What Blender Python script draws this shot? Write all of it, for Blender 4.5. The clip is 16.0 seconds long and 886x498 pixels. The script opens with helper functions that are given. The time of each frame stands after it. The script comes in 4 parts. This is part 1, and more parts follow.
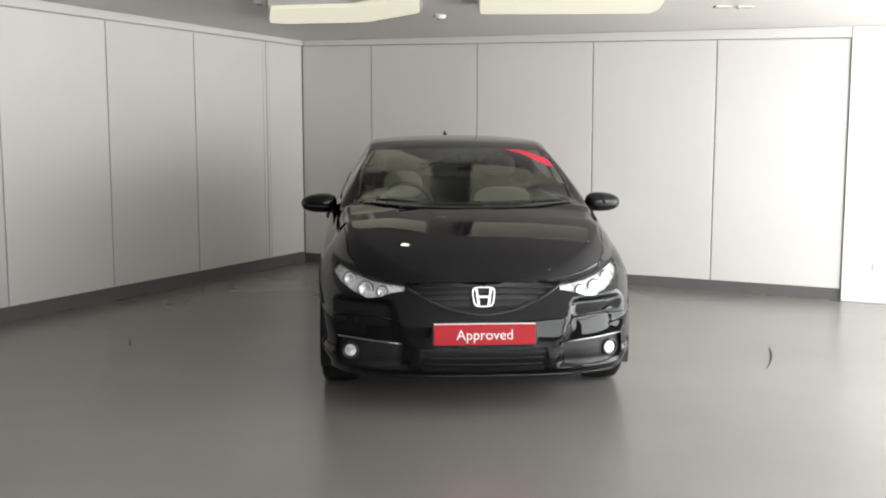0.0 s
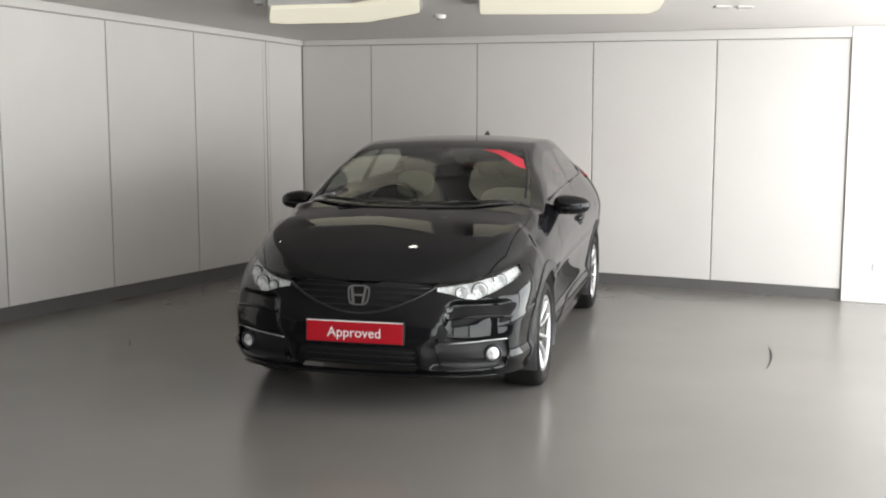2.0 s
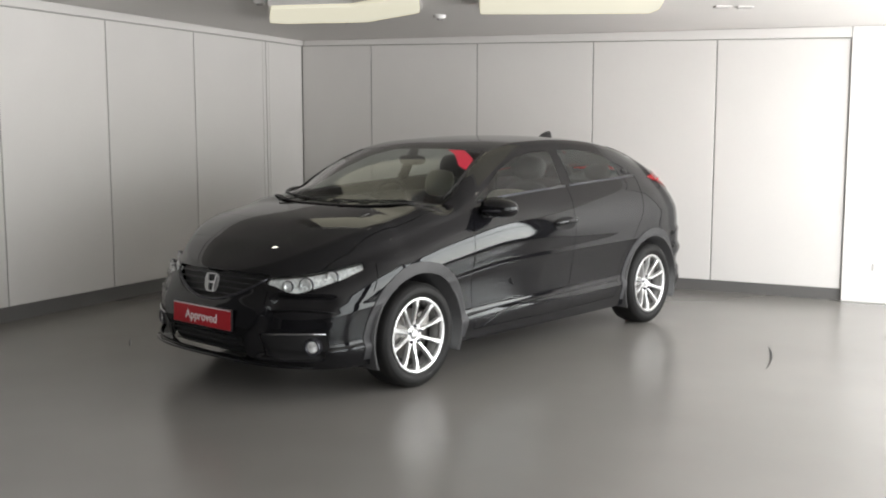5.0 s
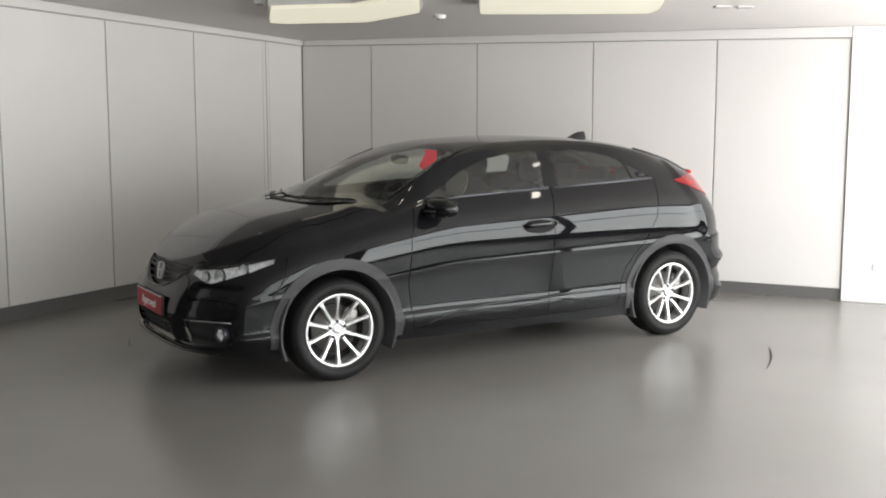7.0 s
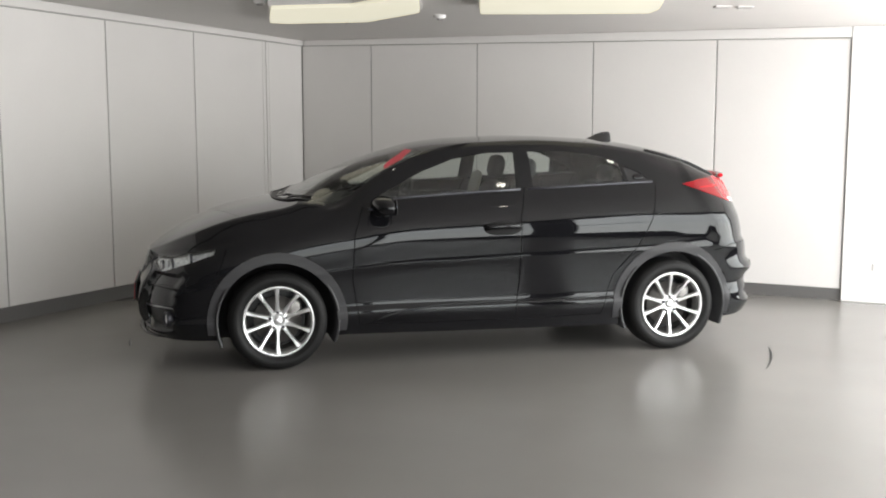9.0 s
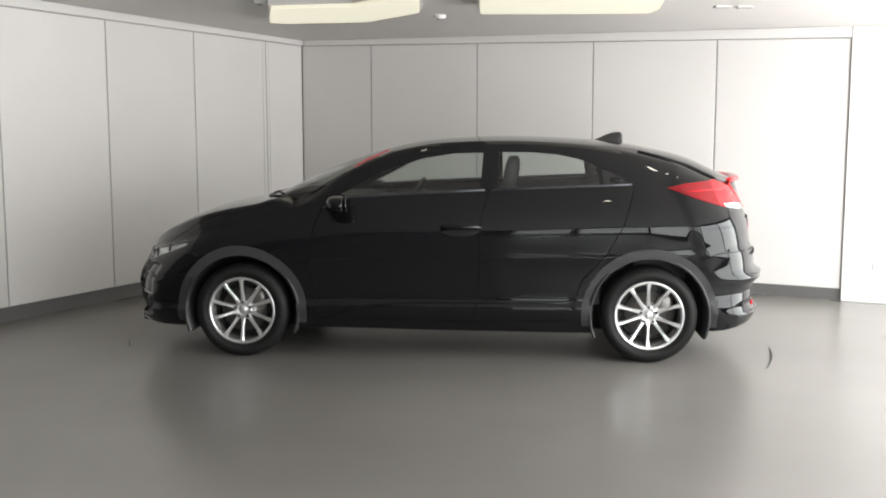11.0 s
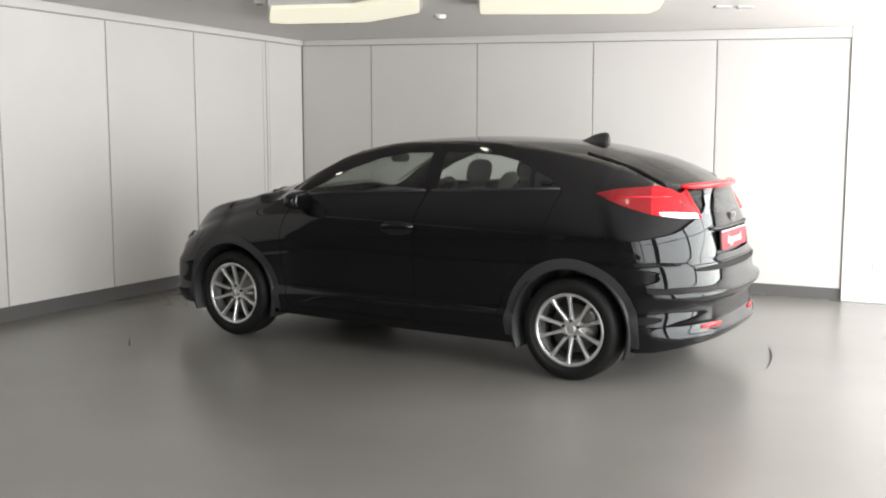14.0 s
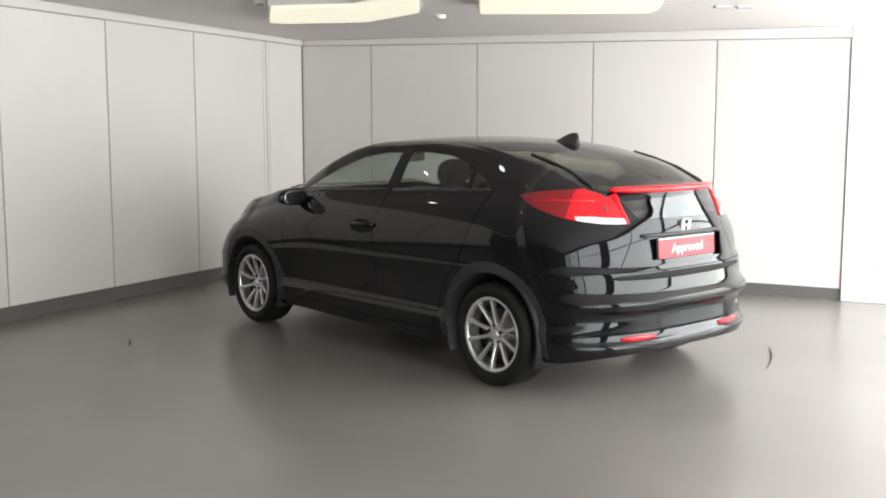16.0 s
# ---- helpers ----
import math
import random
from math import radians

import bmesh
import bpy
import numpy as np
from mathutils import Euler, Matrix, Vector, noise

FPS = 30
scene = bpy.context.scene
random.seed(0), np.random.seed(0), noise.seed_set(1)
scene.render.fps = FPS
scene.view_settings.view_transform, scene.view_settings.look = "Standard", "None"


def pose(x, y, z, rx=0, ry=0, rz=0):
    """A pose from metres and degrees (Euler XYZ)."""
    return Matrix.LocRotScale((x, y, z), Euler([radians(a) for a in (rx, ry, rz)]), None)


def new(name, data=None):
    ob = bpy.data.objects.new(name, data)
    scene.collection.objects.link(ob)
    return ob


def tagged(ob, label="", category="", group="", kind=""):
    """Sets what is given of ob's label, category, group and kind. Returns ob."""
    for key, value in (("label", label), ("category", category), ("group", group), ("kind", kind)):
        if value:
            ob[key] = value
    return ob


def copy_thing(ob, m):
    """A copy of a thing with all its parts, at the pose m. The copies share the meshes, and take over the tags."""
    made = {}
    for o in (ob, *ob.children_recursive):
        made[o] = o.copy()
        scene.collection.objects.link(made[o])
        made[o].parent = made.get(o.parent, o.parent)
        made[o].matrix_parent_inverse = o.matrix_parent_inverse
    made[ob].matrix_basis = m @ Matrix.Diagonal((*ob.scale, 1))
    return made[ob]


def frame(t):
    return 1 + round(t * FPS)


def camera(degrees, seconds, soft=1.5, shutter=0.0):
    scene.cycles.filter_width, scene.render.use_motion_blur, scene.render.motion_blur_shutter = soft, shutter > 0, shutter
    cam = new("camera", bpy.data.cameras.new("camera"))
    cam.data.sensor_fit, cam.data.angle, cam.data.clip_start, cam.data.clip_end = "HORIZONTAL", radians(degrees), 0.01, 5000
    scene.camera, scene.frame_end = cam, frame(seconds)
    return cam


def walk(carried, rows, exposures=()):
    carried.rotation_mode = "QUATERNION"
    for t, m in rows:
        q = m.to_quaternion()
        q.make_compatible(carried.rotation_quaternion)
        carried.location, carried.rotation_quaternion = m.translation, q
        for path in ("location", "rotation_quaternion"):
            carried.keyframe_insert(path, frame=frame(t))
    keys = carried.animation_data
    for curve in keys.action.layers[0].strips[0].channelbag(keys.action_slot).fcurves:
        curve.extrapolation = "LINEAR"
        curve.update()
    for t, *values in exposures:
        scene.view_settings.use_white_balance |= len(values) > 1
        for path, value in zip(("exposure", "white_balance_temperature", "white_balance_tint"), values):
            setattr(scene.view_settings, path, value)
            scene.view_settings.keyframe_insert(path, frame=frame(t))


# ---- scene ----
cam = camera(46.42, 16.0, soft=2.0)
walk(cam, [(0.0, pose(-0.064, -7.317, 1.491, 83.15, 0, 0)), (16.0, pose(-0.064, -7.317, 1.491, 83.15, 0, 0))],
     exposures=[(0.0, -0.28), (4.0, -0.33), (8.0, -0.32), (9.0, -0.26), (12.5, -0.10), (16.0, 0.0)])

# ---- light ----
# Room frame: origin in the far corner, x along the back wall, y out through it.
ROOM = pose(-1.579, 3.95, 0, 0, 0, -27.2)
WIDE, DEEP = 7.5, 12.6
SUN_ELEV, SUN_ROT = radians(40), radians(60)

world = bpy.data.worlds.new("overcast_sky")
scene.world = world
world.use_nodes = True
wn = world.node_tree
sky = wn.nodes.new("ShaderNodeTexSky")
sky.sky_type, sky.sun_disc = "NISHITA", False
sky.sun_elevation, sky.sun_rotation = SUN_ELEV, SUN_ROT
wn.links.new(sky.outputs[0], wn.nodes["Background"].inputs[0])
wn.nodes["Background"].inputs[1].default_value = 0.12


def area(name, m, sx, sy, power, color):
    lamp = bpy.data.lights.new(name, "AREA")
    lamp.shape, lamp.size, lamp.size_y, lamp.energy, lamp.color = "RECTANGLE", sx, sy, power, color
    ob = new(name, lamp)
    ob.matrix_world = m
    return ob


def ceiling_z(x, y):
    return 2.385 - 0.0145 * x - 0.017 * y


# Daylight through the glazed side of the showroom.
WIN_SIDE = [(-2.55, -0.25), (-4.90, -2.60), (-7.65, -5.35), (-10.0, -7.70), (-12.3, -10.05)]     # y spans, in the side wall
for (y0, y1), watts in zip(WIN_SIDE, (196, 178, 130, 95, 70)):
    area("window_daylight", ROOM @ Matrix.Translation((WIDE + 0.12, (y0 + y1) / 2, 1.22)) @ pose(0, 0, 0, 0, 90, 0),
         2.1, y1 - y0, watts, (1.0, 0.992, 0.975))


# ---- materials ----
def material(name, color, rough=0.5, metal=0.0, grain=0.0, scale=40.0, bump=0.0, big=0.0, big_scale=1.5, coat=0.0, coat_ior=1.5,
             rough_var=0.0, emit=None, power=0.0, flake=0.0, pieces=0.0, ior=1.5, spec=0.5):
    """A surface with fine grain, large mottling, relief, uneven gloss and a little change from piece to piece."""
    mat = bpy.data.materials.new(name)
    mat.use_nodes = True
    nt = mat.node_tree
    p = nt.nodes["Principled BSDF"]
    p.inputs["Roughness"].default_value, p.inputs["Metallic"].default_value = rough, metal
    p.inputs["IOR"].default_value = ior
    p.inputs["Specular IOR Level"].default_value = spec
    p.inputs["Coat Weight"].default_value, p.inputs["Coat Roughness"].default_value = coat, 0.03
    p.inputs["Coat IOR"].default_value = coat_ior
    tc = nt.nodes.new("ShaderNodeTexCoord")

    def noisy(sc, detail=4):
        n = nt.nodes.new("ShaderNodeTexNoise")
        n.inputs["Scale"].default_value, n.inputs["Detail"].default_value = sc, detail
        nt.links.new(tc.outputs["Object"], n.inputs["Vector"])
        return n.outputs["Fac"]

    def ranged(src, lo, hi):
        r = nt.nodes.new("ShaderNodeMapRange")
        r.inputs["From Min"].default_value, r.inputs["From Max"].default_value = 0.1, 0.9
        r.inputs["To Min"].default_value, r.inputs["To Max"].default_value = lo, hi
        nt.links.new(src, r.inputs["Value"])
        return r.outputs["Result"]

    value = None
    terms = [ranged(noisy(s), 1 - a, 1 + a) for a, s in ((grain, scale), (big, big_scale)) if a]
    if pieces:
        info = nt.nodes.new("ShaderNodeObjectInfo")
        r = nt.nodes.new("ShaderNodeMapRange")
        r.inputs["To Min"].default_value, r.inputs["To Max"].default_value = 1 - pieces, 1 + pieces
        nt.links.new(info.outputs["Random"], r.inputs["Value"])
        terms.append(r.outputs["Result"])
    for term in terms:
        if value is None:
            value = term
            continue
        mul = nt.nodes.new("ShaderNodeMath")
        mul.operation = "MULTIPLY"
        nt.links.new(value, mul.inputs[0])
        nt.links.new(term, mul.inputs[1])
        value = mul.outputs[0]
    p.inputs["Base Color"].default_value = (*color, 1)
    if value is not None:
        mix = nt.nodes.new("ShaderNodeVectorMath")
        mix.operation = "SCALE"
        mix.inputs[0].default_value = color
        nt.links.new(value, mix.inputs["Scale"])
        nt.links.new(mix.outputs[0], p.inputs["Base Color"])
    if rough_var:
        nt.links.new(ranged(noisy(big_scale * 2.3), rough - rough_var, rough + rough_var), p.inputs["Roughness"])
    if bump:
        b = nt.nodes.new("ShaderNodeBump")
        b.inputs["Strength"].default_value, b.inputs["Distance"].default_value = bump, 0.004
        nt.links.new(noisy(scale), b.inputs["Height"])
        nt.links.new(b.outputs[0], p.inputs["Normal"])
    if emit:
        p.inputs["Emission Color"].default_value = (*emit, 1)
        p.inputs["Emission Strength"].default_value = power
    return mat


def glass(name, tint, gloss=0.0):
    """Thin sheet glass: tinted see-through with a mirror share that grows towards grazing view."""
    mat = bpy.data.materials.new(name)
    mat.use_nodes = True
    nt = mat.node_tree
    nt.nodes.remove(nt.nodes["Principled BSDF"])
    clear, shine = nt.nodes.new("ShaderNodeBsdfTransparent"), nt.nodes.new("ShaderNodeBsdfGlossy")
    mix, edge = nt.nodes.new("ShaderNodeMixShader"), nt.nodes.new("ShaderNodeLayerWeight")
    curve_up, share = nt.nodes.new("ShaderNodeMath"), nt.nodes.new("ShaderNodeMath")
    clear.inputs["Color"].default_value = (*tint, 1)
    shine.inputs["Roughness"].default_value = 0.02
    shine.inputs["Color"].default_value = (1, 1, 1, 1)
    edge.inputs["Blend"].default_value = 0.5
    curve_up.operation, share.operation = "POWER", "MULTIPLY_ADD"
    curve_up.inputs[1].default_value = 5.0
    share.inputs[1].default_value, share.inputs[2].default_value = 0.90 - gloss, 0.07 + gloss
    nt.links.new(edge.outputs["Facing"], curve_up.inputs[0])
    nt.links.new(curve_up.outputs[0], share.inputs[0])
    nt.links.new(share.outputs[0], mix.inputs[0])
    nt.links.new(clear.outputs[0], mix.inputs[1])
    nt.links.new(shine.outputs[0], mix.inputs[2])
    nt.links.new(mix.outputs[0], nt.nodes["Material Output"].inputs["Surface"])
    return mat


M_PANEL = material("painted_wall_panel", (0.74, 0.725, 0.71), 0.42, grain=0.012, scale=60, big=0.06, big_scale=0.9, bump=0.05, pieces=0.025)
M_BACK = material("panel_backing", (0.36, 0.35, 0.34), 0.7, grain=0.05, big=0.05)
M_PLINTH = material("grey_plinth", (0.13, 0.128, 0.125), 0.5, grain=0.06, big=0.08, bump=0.05)
M_WHITE = material("white_wall_paint", (0.82, 0.81, 0.80), 0.55, grain=0.012, scale=80, big=0.02, bump=0.05)
# Dark colour put on the unseen walls to dull their reflections in the car.
M_DIM = material("dimmed_unseen_wall", (0.11, 0.11, 0.115), 0.6, grain=0.02, scale=60, big=0.04, bump=0.05)
M_CEIL = material("ceiling_paint", (0.66, 0.64, 0.62), 0.6, grain=0.02, scale=25, big=0.03, bump=0.05)
M_FLOOR = material("sealed_grey_floor", (0.19, 0.182, 0.17), 0.25, big=0.20, big_scale=0.55, spec=0.8)
M_MARK = material("dark_rubber_seal", (0.03, 0.03, 0.03), 0.7, grain=0.1, big=0.1)
M_LIGHT = material("warm_light_diffuser", (0.35, 0.34, 0.30), 0.6, emit=(1.0, 0.95, 0.74), power=0.78)
M_SPOT = material("downlight_lens", (0.9, 0.9, 0.9), 0.4, emit=(1.0, 0.93, 0.8), power=30.0)
M_METALTRIM = material("dark_window_frame", (0.05, 0.05, 0.055), 0.4, grain=0.05, big=0.05)
M_PANE = glass("window_glass", (0.95, 0.97, 0.97))


# ---- building blocks ----
def part(name, bm, mat, parent=None, label="", smooth=False, m=None):
    mesh = bpy.data.meshes.new(name)
    bm.to_mesh(mesh)
    bm.free()
    mesh.materials.append(mat)
    if smooth:
        mesh.shade_smooth()
    ob = new(name, mesh)
    if m is not None:
        ob.matrix_world = m
    if parent is not None:
        ob.parent = parent
    if label:
        tagged(ob, label)
    return ob


def box_bm(x0, x1, y0, y1, z0, z1, bevel=0.0, seg=1):
    bm = bmesh.new()
    bmesh.ops.create_cube(bm, size=1)
    for v in bm.verts:
        v.co = Vector((x0 if v.co.x < 0 else x1, y0 if v.co.y < 0 else y1, z0 if v.co.z < 0 else z1))
    if bevel:
        bmesh.ops.bevel(bm, geom=bm.edges[:], offset=bevel, segments=seg, profile=0.5, affect="EDGES", clamp_overlap=True)
    return bm


def join(*bms):
    """Joins several bmeshes into the first one."""
    out = bms[0]
    for b in bms[1:]:
        tmp = bpy.data.meshes.new("tmp")
        b.to_mesh(tmp)
        b.free()
        out.from_mesh(tmp)
        bpy.data.meshes.remove(tmp)
    return out


def moved(bm, m):
    bmesh.ops.transform(bm, matrix=m, verts=bm.verts[:])
    return bm


def empty(name, m=None):
    ob = new(name)
    if m is not None:
        ob.matrix_world = m
    return ob


# ---- the room ----
def panel_top(x, y):
    return 2.325 - 0.0215 * x - 0.0100 * y


def slab(name, corners, z0, z1, mat, label, bevel=0.0):
    """A prism over a plan outline in the room frame; z0 and z1 may be functions of x, y."""
    bm = bmesh.new()
    lo = [bm.verts.new((x, y, z0(x, y) if callable(z0) else z0)) for x, y in corners]
    hi = [bm.verts.new((x, y, z1(x, y) if callable(z1) else z1)) for x, y in corners]
    bm.faces.new(lo[::-1])
    bm.faces.new(hi)
    n = len(corners)
    for i in range(n):
        bm.faces.new((lo[i], lo[(i + 1) % n], hi[(i + 1) % n], hi[i]))
    bmesh.ops.recalc_face_normals(bm, faces=bm.faces[:])
    if bevel:
        bmesh.ops.bevel(bm, geom=bm.edges[:], offset=bevel, segments=2, profile=0.5, affect="EDGES")
    ob = part(name, bm, mat)
    ob.matrix_world = ROOM
    return tagged(ob, label, kind="structure") if label else ob


def rect(x0, x1, y0, y1):
    return [(x0, y0), (x1, y0), (x1, y1), (x0, y1)]


def build_room():
    slab("floor", rect(-0.4, WIDE + 0.4, -DEEP - 0.4, 0.4), -0.2, 0.0, M_FLOOR, "smooth sealed grey showroom floor with a soft sheen")
    slab("ceiling", rect(-0.4, WIDE + 0.4, -DEEP - 0.4, 0.4), ceiling_z, lambda x, y: ceiling_z(x, y) + 0.15, M_CEIL, "pale grey painted low ceiling")
    north = slab("wall_north", rect(-0.3, WIDE + 0.3, 0.005, 0.25), 0.0, 2.9, M_BACK, "back wall clad in white panels")
    west = slab("wall_west", rect(-0.25, -0.005, -DEEP - 0.3, 0.005), 0.0, 2.9, M_BACK, "side wall clad in white panels")
    # cladding panels, with open joints
    xs = [0.006, 0.868, 2.083, 3.279, 4.42, 5.525]
    for a, b in zip(xs, xs[1:]):
        p = slab("panel", rect(a + 0.006, b - 0.006, -0.008, 0.004), 0.1, panel_top, M_PANEL, "", 0.004)
        p.parent, p.matrix_parent_inverse = north, ROOM.inverted()
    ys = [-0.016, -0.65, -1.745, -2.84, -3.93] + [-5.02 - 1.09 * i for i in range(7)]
    # Same white cladding; out of view beyond -6.5 it is darkened to dull reflections.
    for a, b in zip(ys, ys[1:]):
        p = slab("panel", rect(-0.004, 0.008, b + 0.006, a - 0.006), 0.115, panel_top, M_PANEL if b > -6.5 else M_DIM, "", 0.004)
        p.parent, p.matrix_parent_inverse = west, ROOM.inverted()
    # joint cover strips beside the corner
    for y in (-0.70, -0.60):
        p = slab("cover_strip", rect(0.009, 0.014, y - 0.012, y + 0.012), 0.12, lambda x, y: panel_top(x, y) - 0.01, M_PANEL, "", 0.0015)
        p.parent, p.matrix_parent_inverse = west, ROOM.inverted()
    slab("baseboard", rect(0.005, 5.53, -0.003, 0.0045), 0.0, 0.097, M_PLINTH, "dark grey plinth below the wall panels")
    slab("baseboard", rect(-0.0045, 0.003, -DEEP, -0.004), 0.0, 0.111, M_PLINTH, "dark grey plinth below the wall panels")
    slab("trim", rect(0.045, 5.53, -0.03, 0.02), lambda x, y: panel_top(x, y) + 0.008, lambda x, y: ceiling_z(x, y) - 0.002, M_PANEL, "pale cornice strip under the ceiling", 0.004)
    slab("trim", rect(-0.02, 0.03, -DEEP, 0.0), lambda x, y: panel_top(x, y) + 0.008, lambda x, y: ceiling_z(x, y) - 0.002, M_PANEL, "pale cornice strip under the ceiling", 0.004)
    slab("wall_pier", rect(5.535, WIDE, -0.03, 0.004), 0.0, lambda x, y: ceiling_z(x, y) - 0.003, M_WHITE, "plain bright white wall pier", 0.005)
    # small socket plate low on the pier
    plate = part("wall_socket", join(box_bm(5.78, 5.90, -0.042, -0.031, 0.27, 0.34, 0.003), box_bm(5.80, 5.83, -0.046, -0.041, 0.29, 0.32, 0.002),
                                     box_bm(5.85, 5.88, -0.046, -0.041, 0.29, 0.32, 0.002)), M_WHITE, m=ROOM)
    tagged(plate, "small white double socket plate on the white pier", "socket")
    # glazed side wall and rear wall
    top = lambda x, y: ceiling_z(x, y) + 0.05
    glazed("wall_east", [(a, b) for a, b in WIN_SIDE], True, top)
    glazed("wall_south", [], False, top)


def glazed(name, spans, side, top):
    edge = WIDE if side else -DEEP
    length = DEEP if side else WIDE

    def piece(u0, u1, z0, z1, d0=0.0, d1=0.2):
        if side:
            return rect(edge + d0, edge + d1, u0, u1), z0, z1
        return rect(u0, u1, edge - d1, edge - d0), z0, z1

    base = None
    spans = sorted(spans)
    lo = -length if side else 0.0
    hi = 0.0 if side else length
    cuts = [lo] + [v for s in spans for v in s] + [hi]
    for i in range(0, len(cuts), 2):
        c, z0, z1 = piece(cuts[i], cuts[i + 1], 0.0, top)
        ob = slab(name, c, z0, z1, M_DIM, ("plain dark grey showroom wall with tall windows" if spans else "plain dark grey showroom end wall") if base is None else "")
        if base is None:
            base = ob
        else:
            ob.name = "wall_segment"
            ob.parent, ob.matrix_parent_inverse = base, ROOM.inverted()
    for n, (a, b) in enumerate(spans):
        for z0, z1 in ((0.0, 0.15), (2.27, top)):
            c, z0, z1 = piece(a, b, z0, z1)
            ob = slab("wall_segment", c, z0, z1, M_DIM, "")
            ob.parent, ob.matrix_parent_inverse = base, ROOM.inverted()
        bms = []
        for u0, u1, z0, z1 in ((a, b, 0.15, 0.21), (a, b, 2.21, 2.27), (a, b, 1.56, 1.59), (a, a + 0.03, 0.21, 2.21), (b - 0.03, b, 0.21, 2.21)):
            bms.append(box_bm(edge + 0.02, edge + 0.07, u0, u1, z0, z1, 0.004) if side else box_bm(u0, u1, edge - 0.07, edge - 0.02, z0, z1, 0.004))
        win = part("window", join(*bms), M_METALTRIM, m=ROOM)
        tagged(win, "tall dark-framed shopfront window letting in daylight", kind="structure")
        pane = part("pane", box_bm(edge + 0.04, edge + 0.046, a + 0.03, b - 0.03, 0.18, 2.24) if side
                    else box_bm(a + 0.03, b - 0.03, edge - 0.046, edge - 0.04, 0.18, 2.24), M_PANE, m=ROOM)
        pane.visible_shadow = False
        pane.parent, pane.matrix_parent_inverse = win, ROOM.inverted()


build_room()


def build_ceiling_lights():
    """Two flat luminous boxes that hang just under the ceiling, and round downlights."""
    for outline in ([(-1.50, 1.42), (-1.38, 1.49), (-0.69, 1.36), (-0.24, 0.64), (-0.23, -0.45), (-0.73, 0.24), (-1.32, 0.38)],
                    [(0.21, 0.42), (0.66, 0.42), (1.44, 0.37), (1.46, 0.10), (1.36, -0.57), (0.17, -0.55)]):
        inv = ROOM.inverted()
        pts = [inv @ Vector((x, y, 0)) for x, y in outline]
        zc = min(ceiling_z(p.x, p.y) for p in pts)
        light = empty("ceiling_light", Matrix.Translation((*outline[0], zc)))
        tagged(light, "flat glowing cream light panel fixed to the ceiling", "ceiling light", "ceiling light panels")
        back = light.matrix_world.inverted()
        for name, z0, z1, grow, mat in (("housing", zc - 0.03, zc + 0.03, 0.02, M_PANEL), ("diffuser", zc - 0.055, zc - 0.031, 0.0, M_LIGHT)):
            cx = sum(p[0] for p in outline) / len(outline)
            cy = sum(p[1] for p in outline) / len(outline)
            bm = bmesh.new()
            rings = []
            for z in (z0, z1):
                rings.append([bm.verts.new((x + grow * (1 if x > cx else -1), y + grow * (1 if y > cy else -1), z)) for x, y in outline])
            n = len(outline)
            bm.faces.new(rings[0]), bm.faces.new(rings[1][::-1])
            for i in range(n):
                bm.faces.new((rings[0][i], rings[0][(i + 1) % n], rings[1][(i + 1) % n], rings[1][i]))
            bmesh.ops.recalc_face_normals(bm, faces=bm.faces[:])
            bmesh.ops.bevel(bm, geom=bm.edges[:], offset=0.006, segments=2, affect="EDGES")
            part(name, moved(bm, back), mat, light)


build_ceiling_lights()


def build_downlights():
    first = None
    for x, y in ((-0.43, -0.85), (1.70, -0.60), (-2.0, -0.15), (1.04, -1.70)):
        p = ROOM.inverted() @ Vector((x, y, 0))
        m = Matrix.Translation((x, y, ceiling_z(p.x, p.y)))
        if first is None:
            first = empty("downlight", m)
            tagged(first, "small round recessed downlight glowing in the ceiling", "downlight", "downlights")
            ring = bmesh.new()
            bmesh.ops.create_cone(ring, cap_ends=True, segments=24, radius1=0.055, radius2=0.065, depth=0.012)
            part("bezel", moved(ring, Matrix.Translation((0, 0, -0.004))), M_WHITE, first)
            lens = bmesh.new()
            bmesh.ops.create_cone(lens, cap_ends=True, segments=24, radius1=0.036, radius2=0.04, depth=0.008)
            part("lens", moved(lens, Matrix.Translation((0, 0, -0.012))), M_SPOT, first)
        else:
            copy_thing(first, m)


build_downlights()


def build_turntable_marks():
    """What shows of the turntable's edge seal on the floor."""
    for a0, a1, cy in ((193.5, 200.5, 0.34), (-27, -9.5, -0.07)):
        bm = bmesh.new()
        rows = []
        for i in range(13):
            f = i / 12
            a = radians(a0 + (a1 - a0) * f)
            w = 0.002 + 0.0065 * math.sin(math.pi * f)
            rows.append([bm.verts.new((-0.076 + r * math.cos(a), cy + r * math.sin(a), z)) for r, z in
                         ((2.246 - w, 0.0005), (2.246 - w * 0.5, 0.004), (2.246 + w * 0.5, 0.004), (2.246 + w, 0.0005))])
        for a, b in zip(rows, rows[1:]):
            for j in range(3):
                bm.faces.new((a[j], a[j + 1], b[j + 1], b[j]))
        bmesh.ops.recalc_face_normals(bm, faces=bm.faces[:])
        tagged(part("turntable_seal", bm, M_MARK), "short dark curved seal mark in the grey floor", kind="structure")


build_turntable_marks()


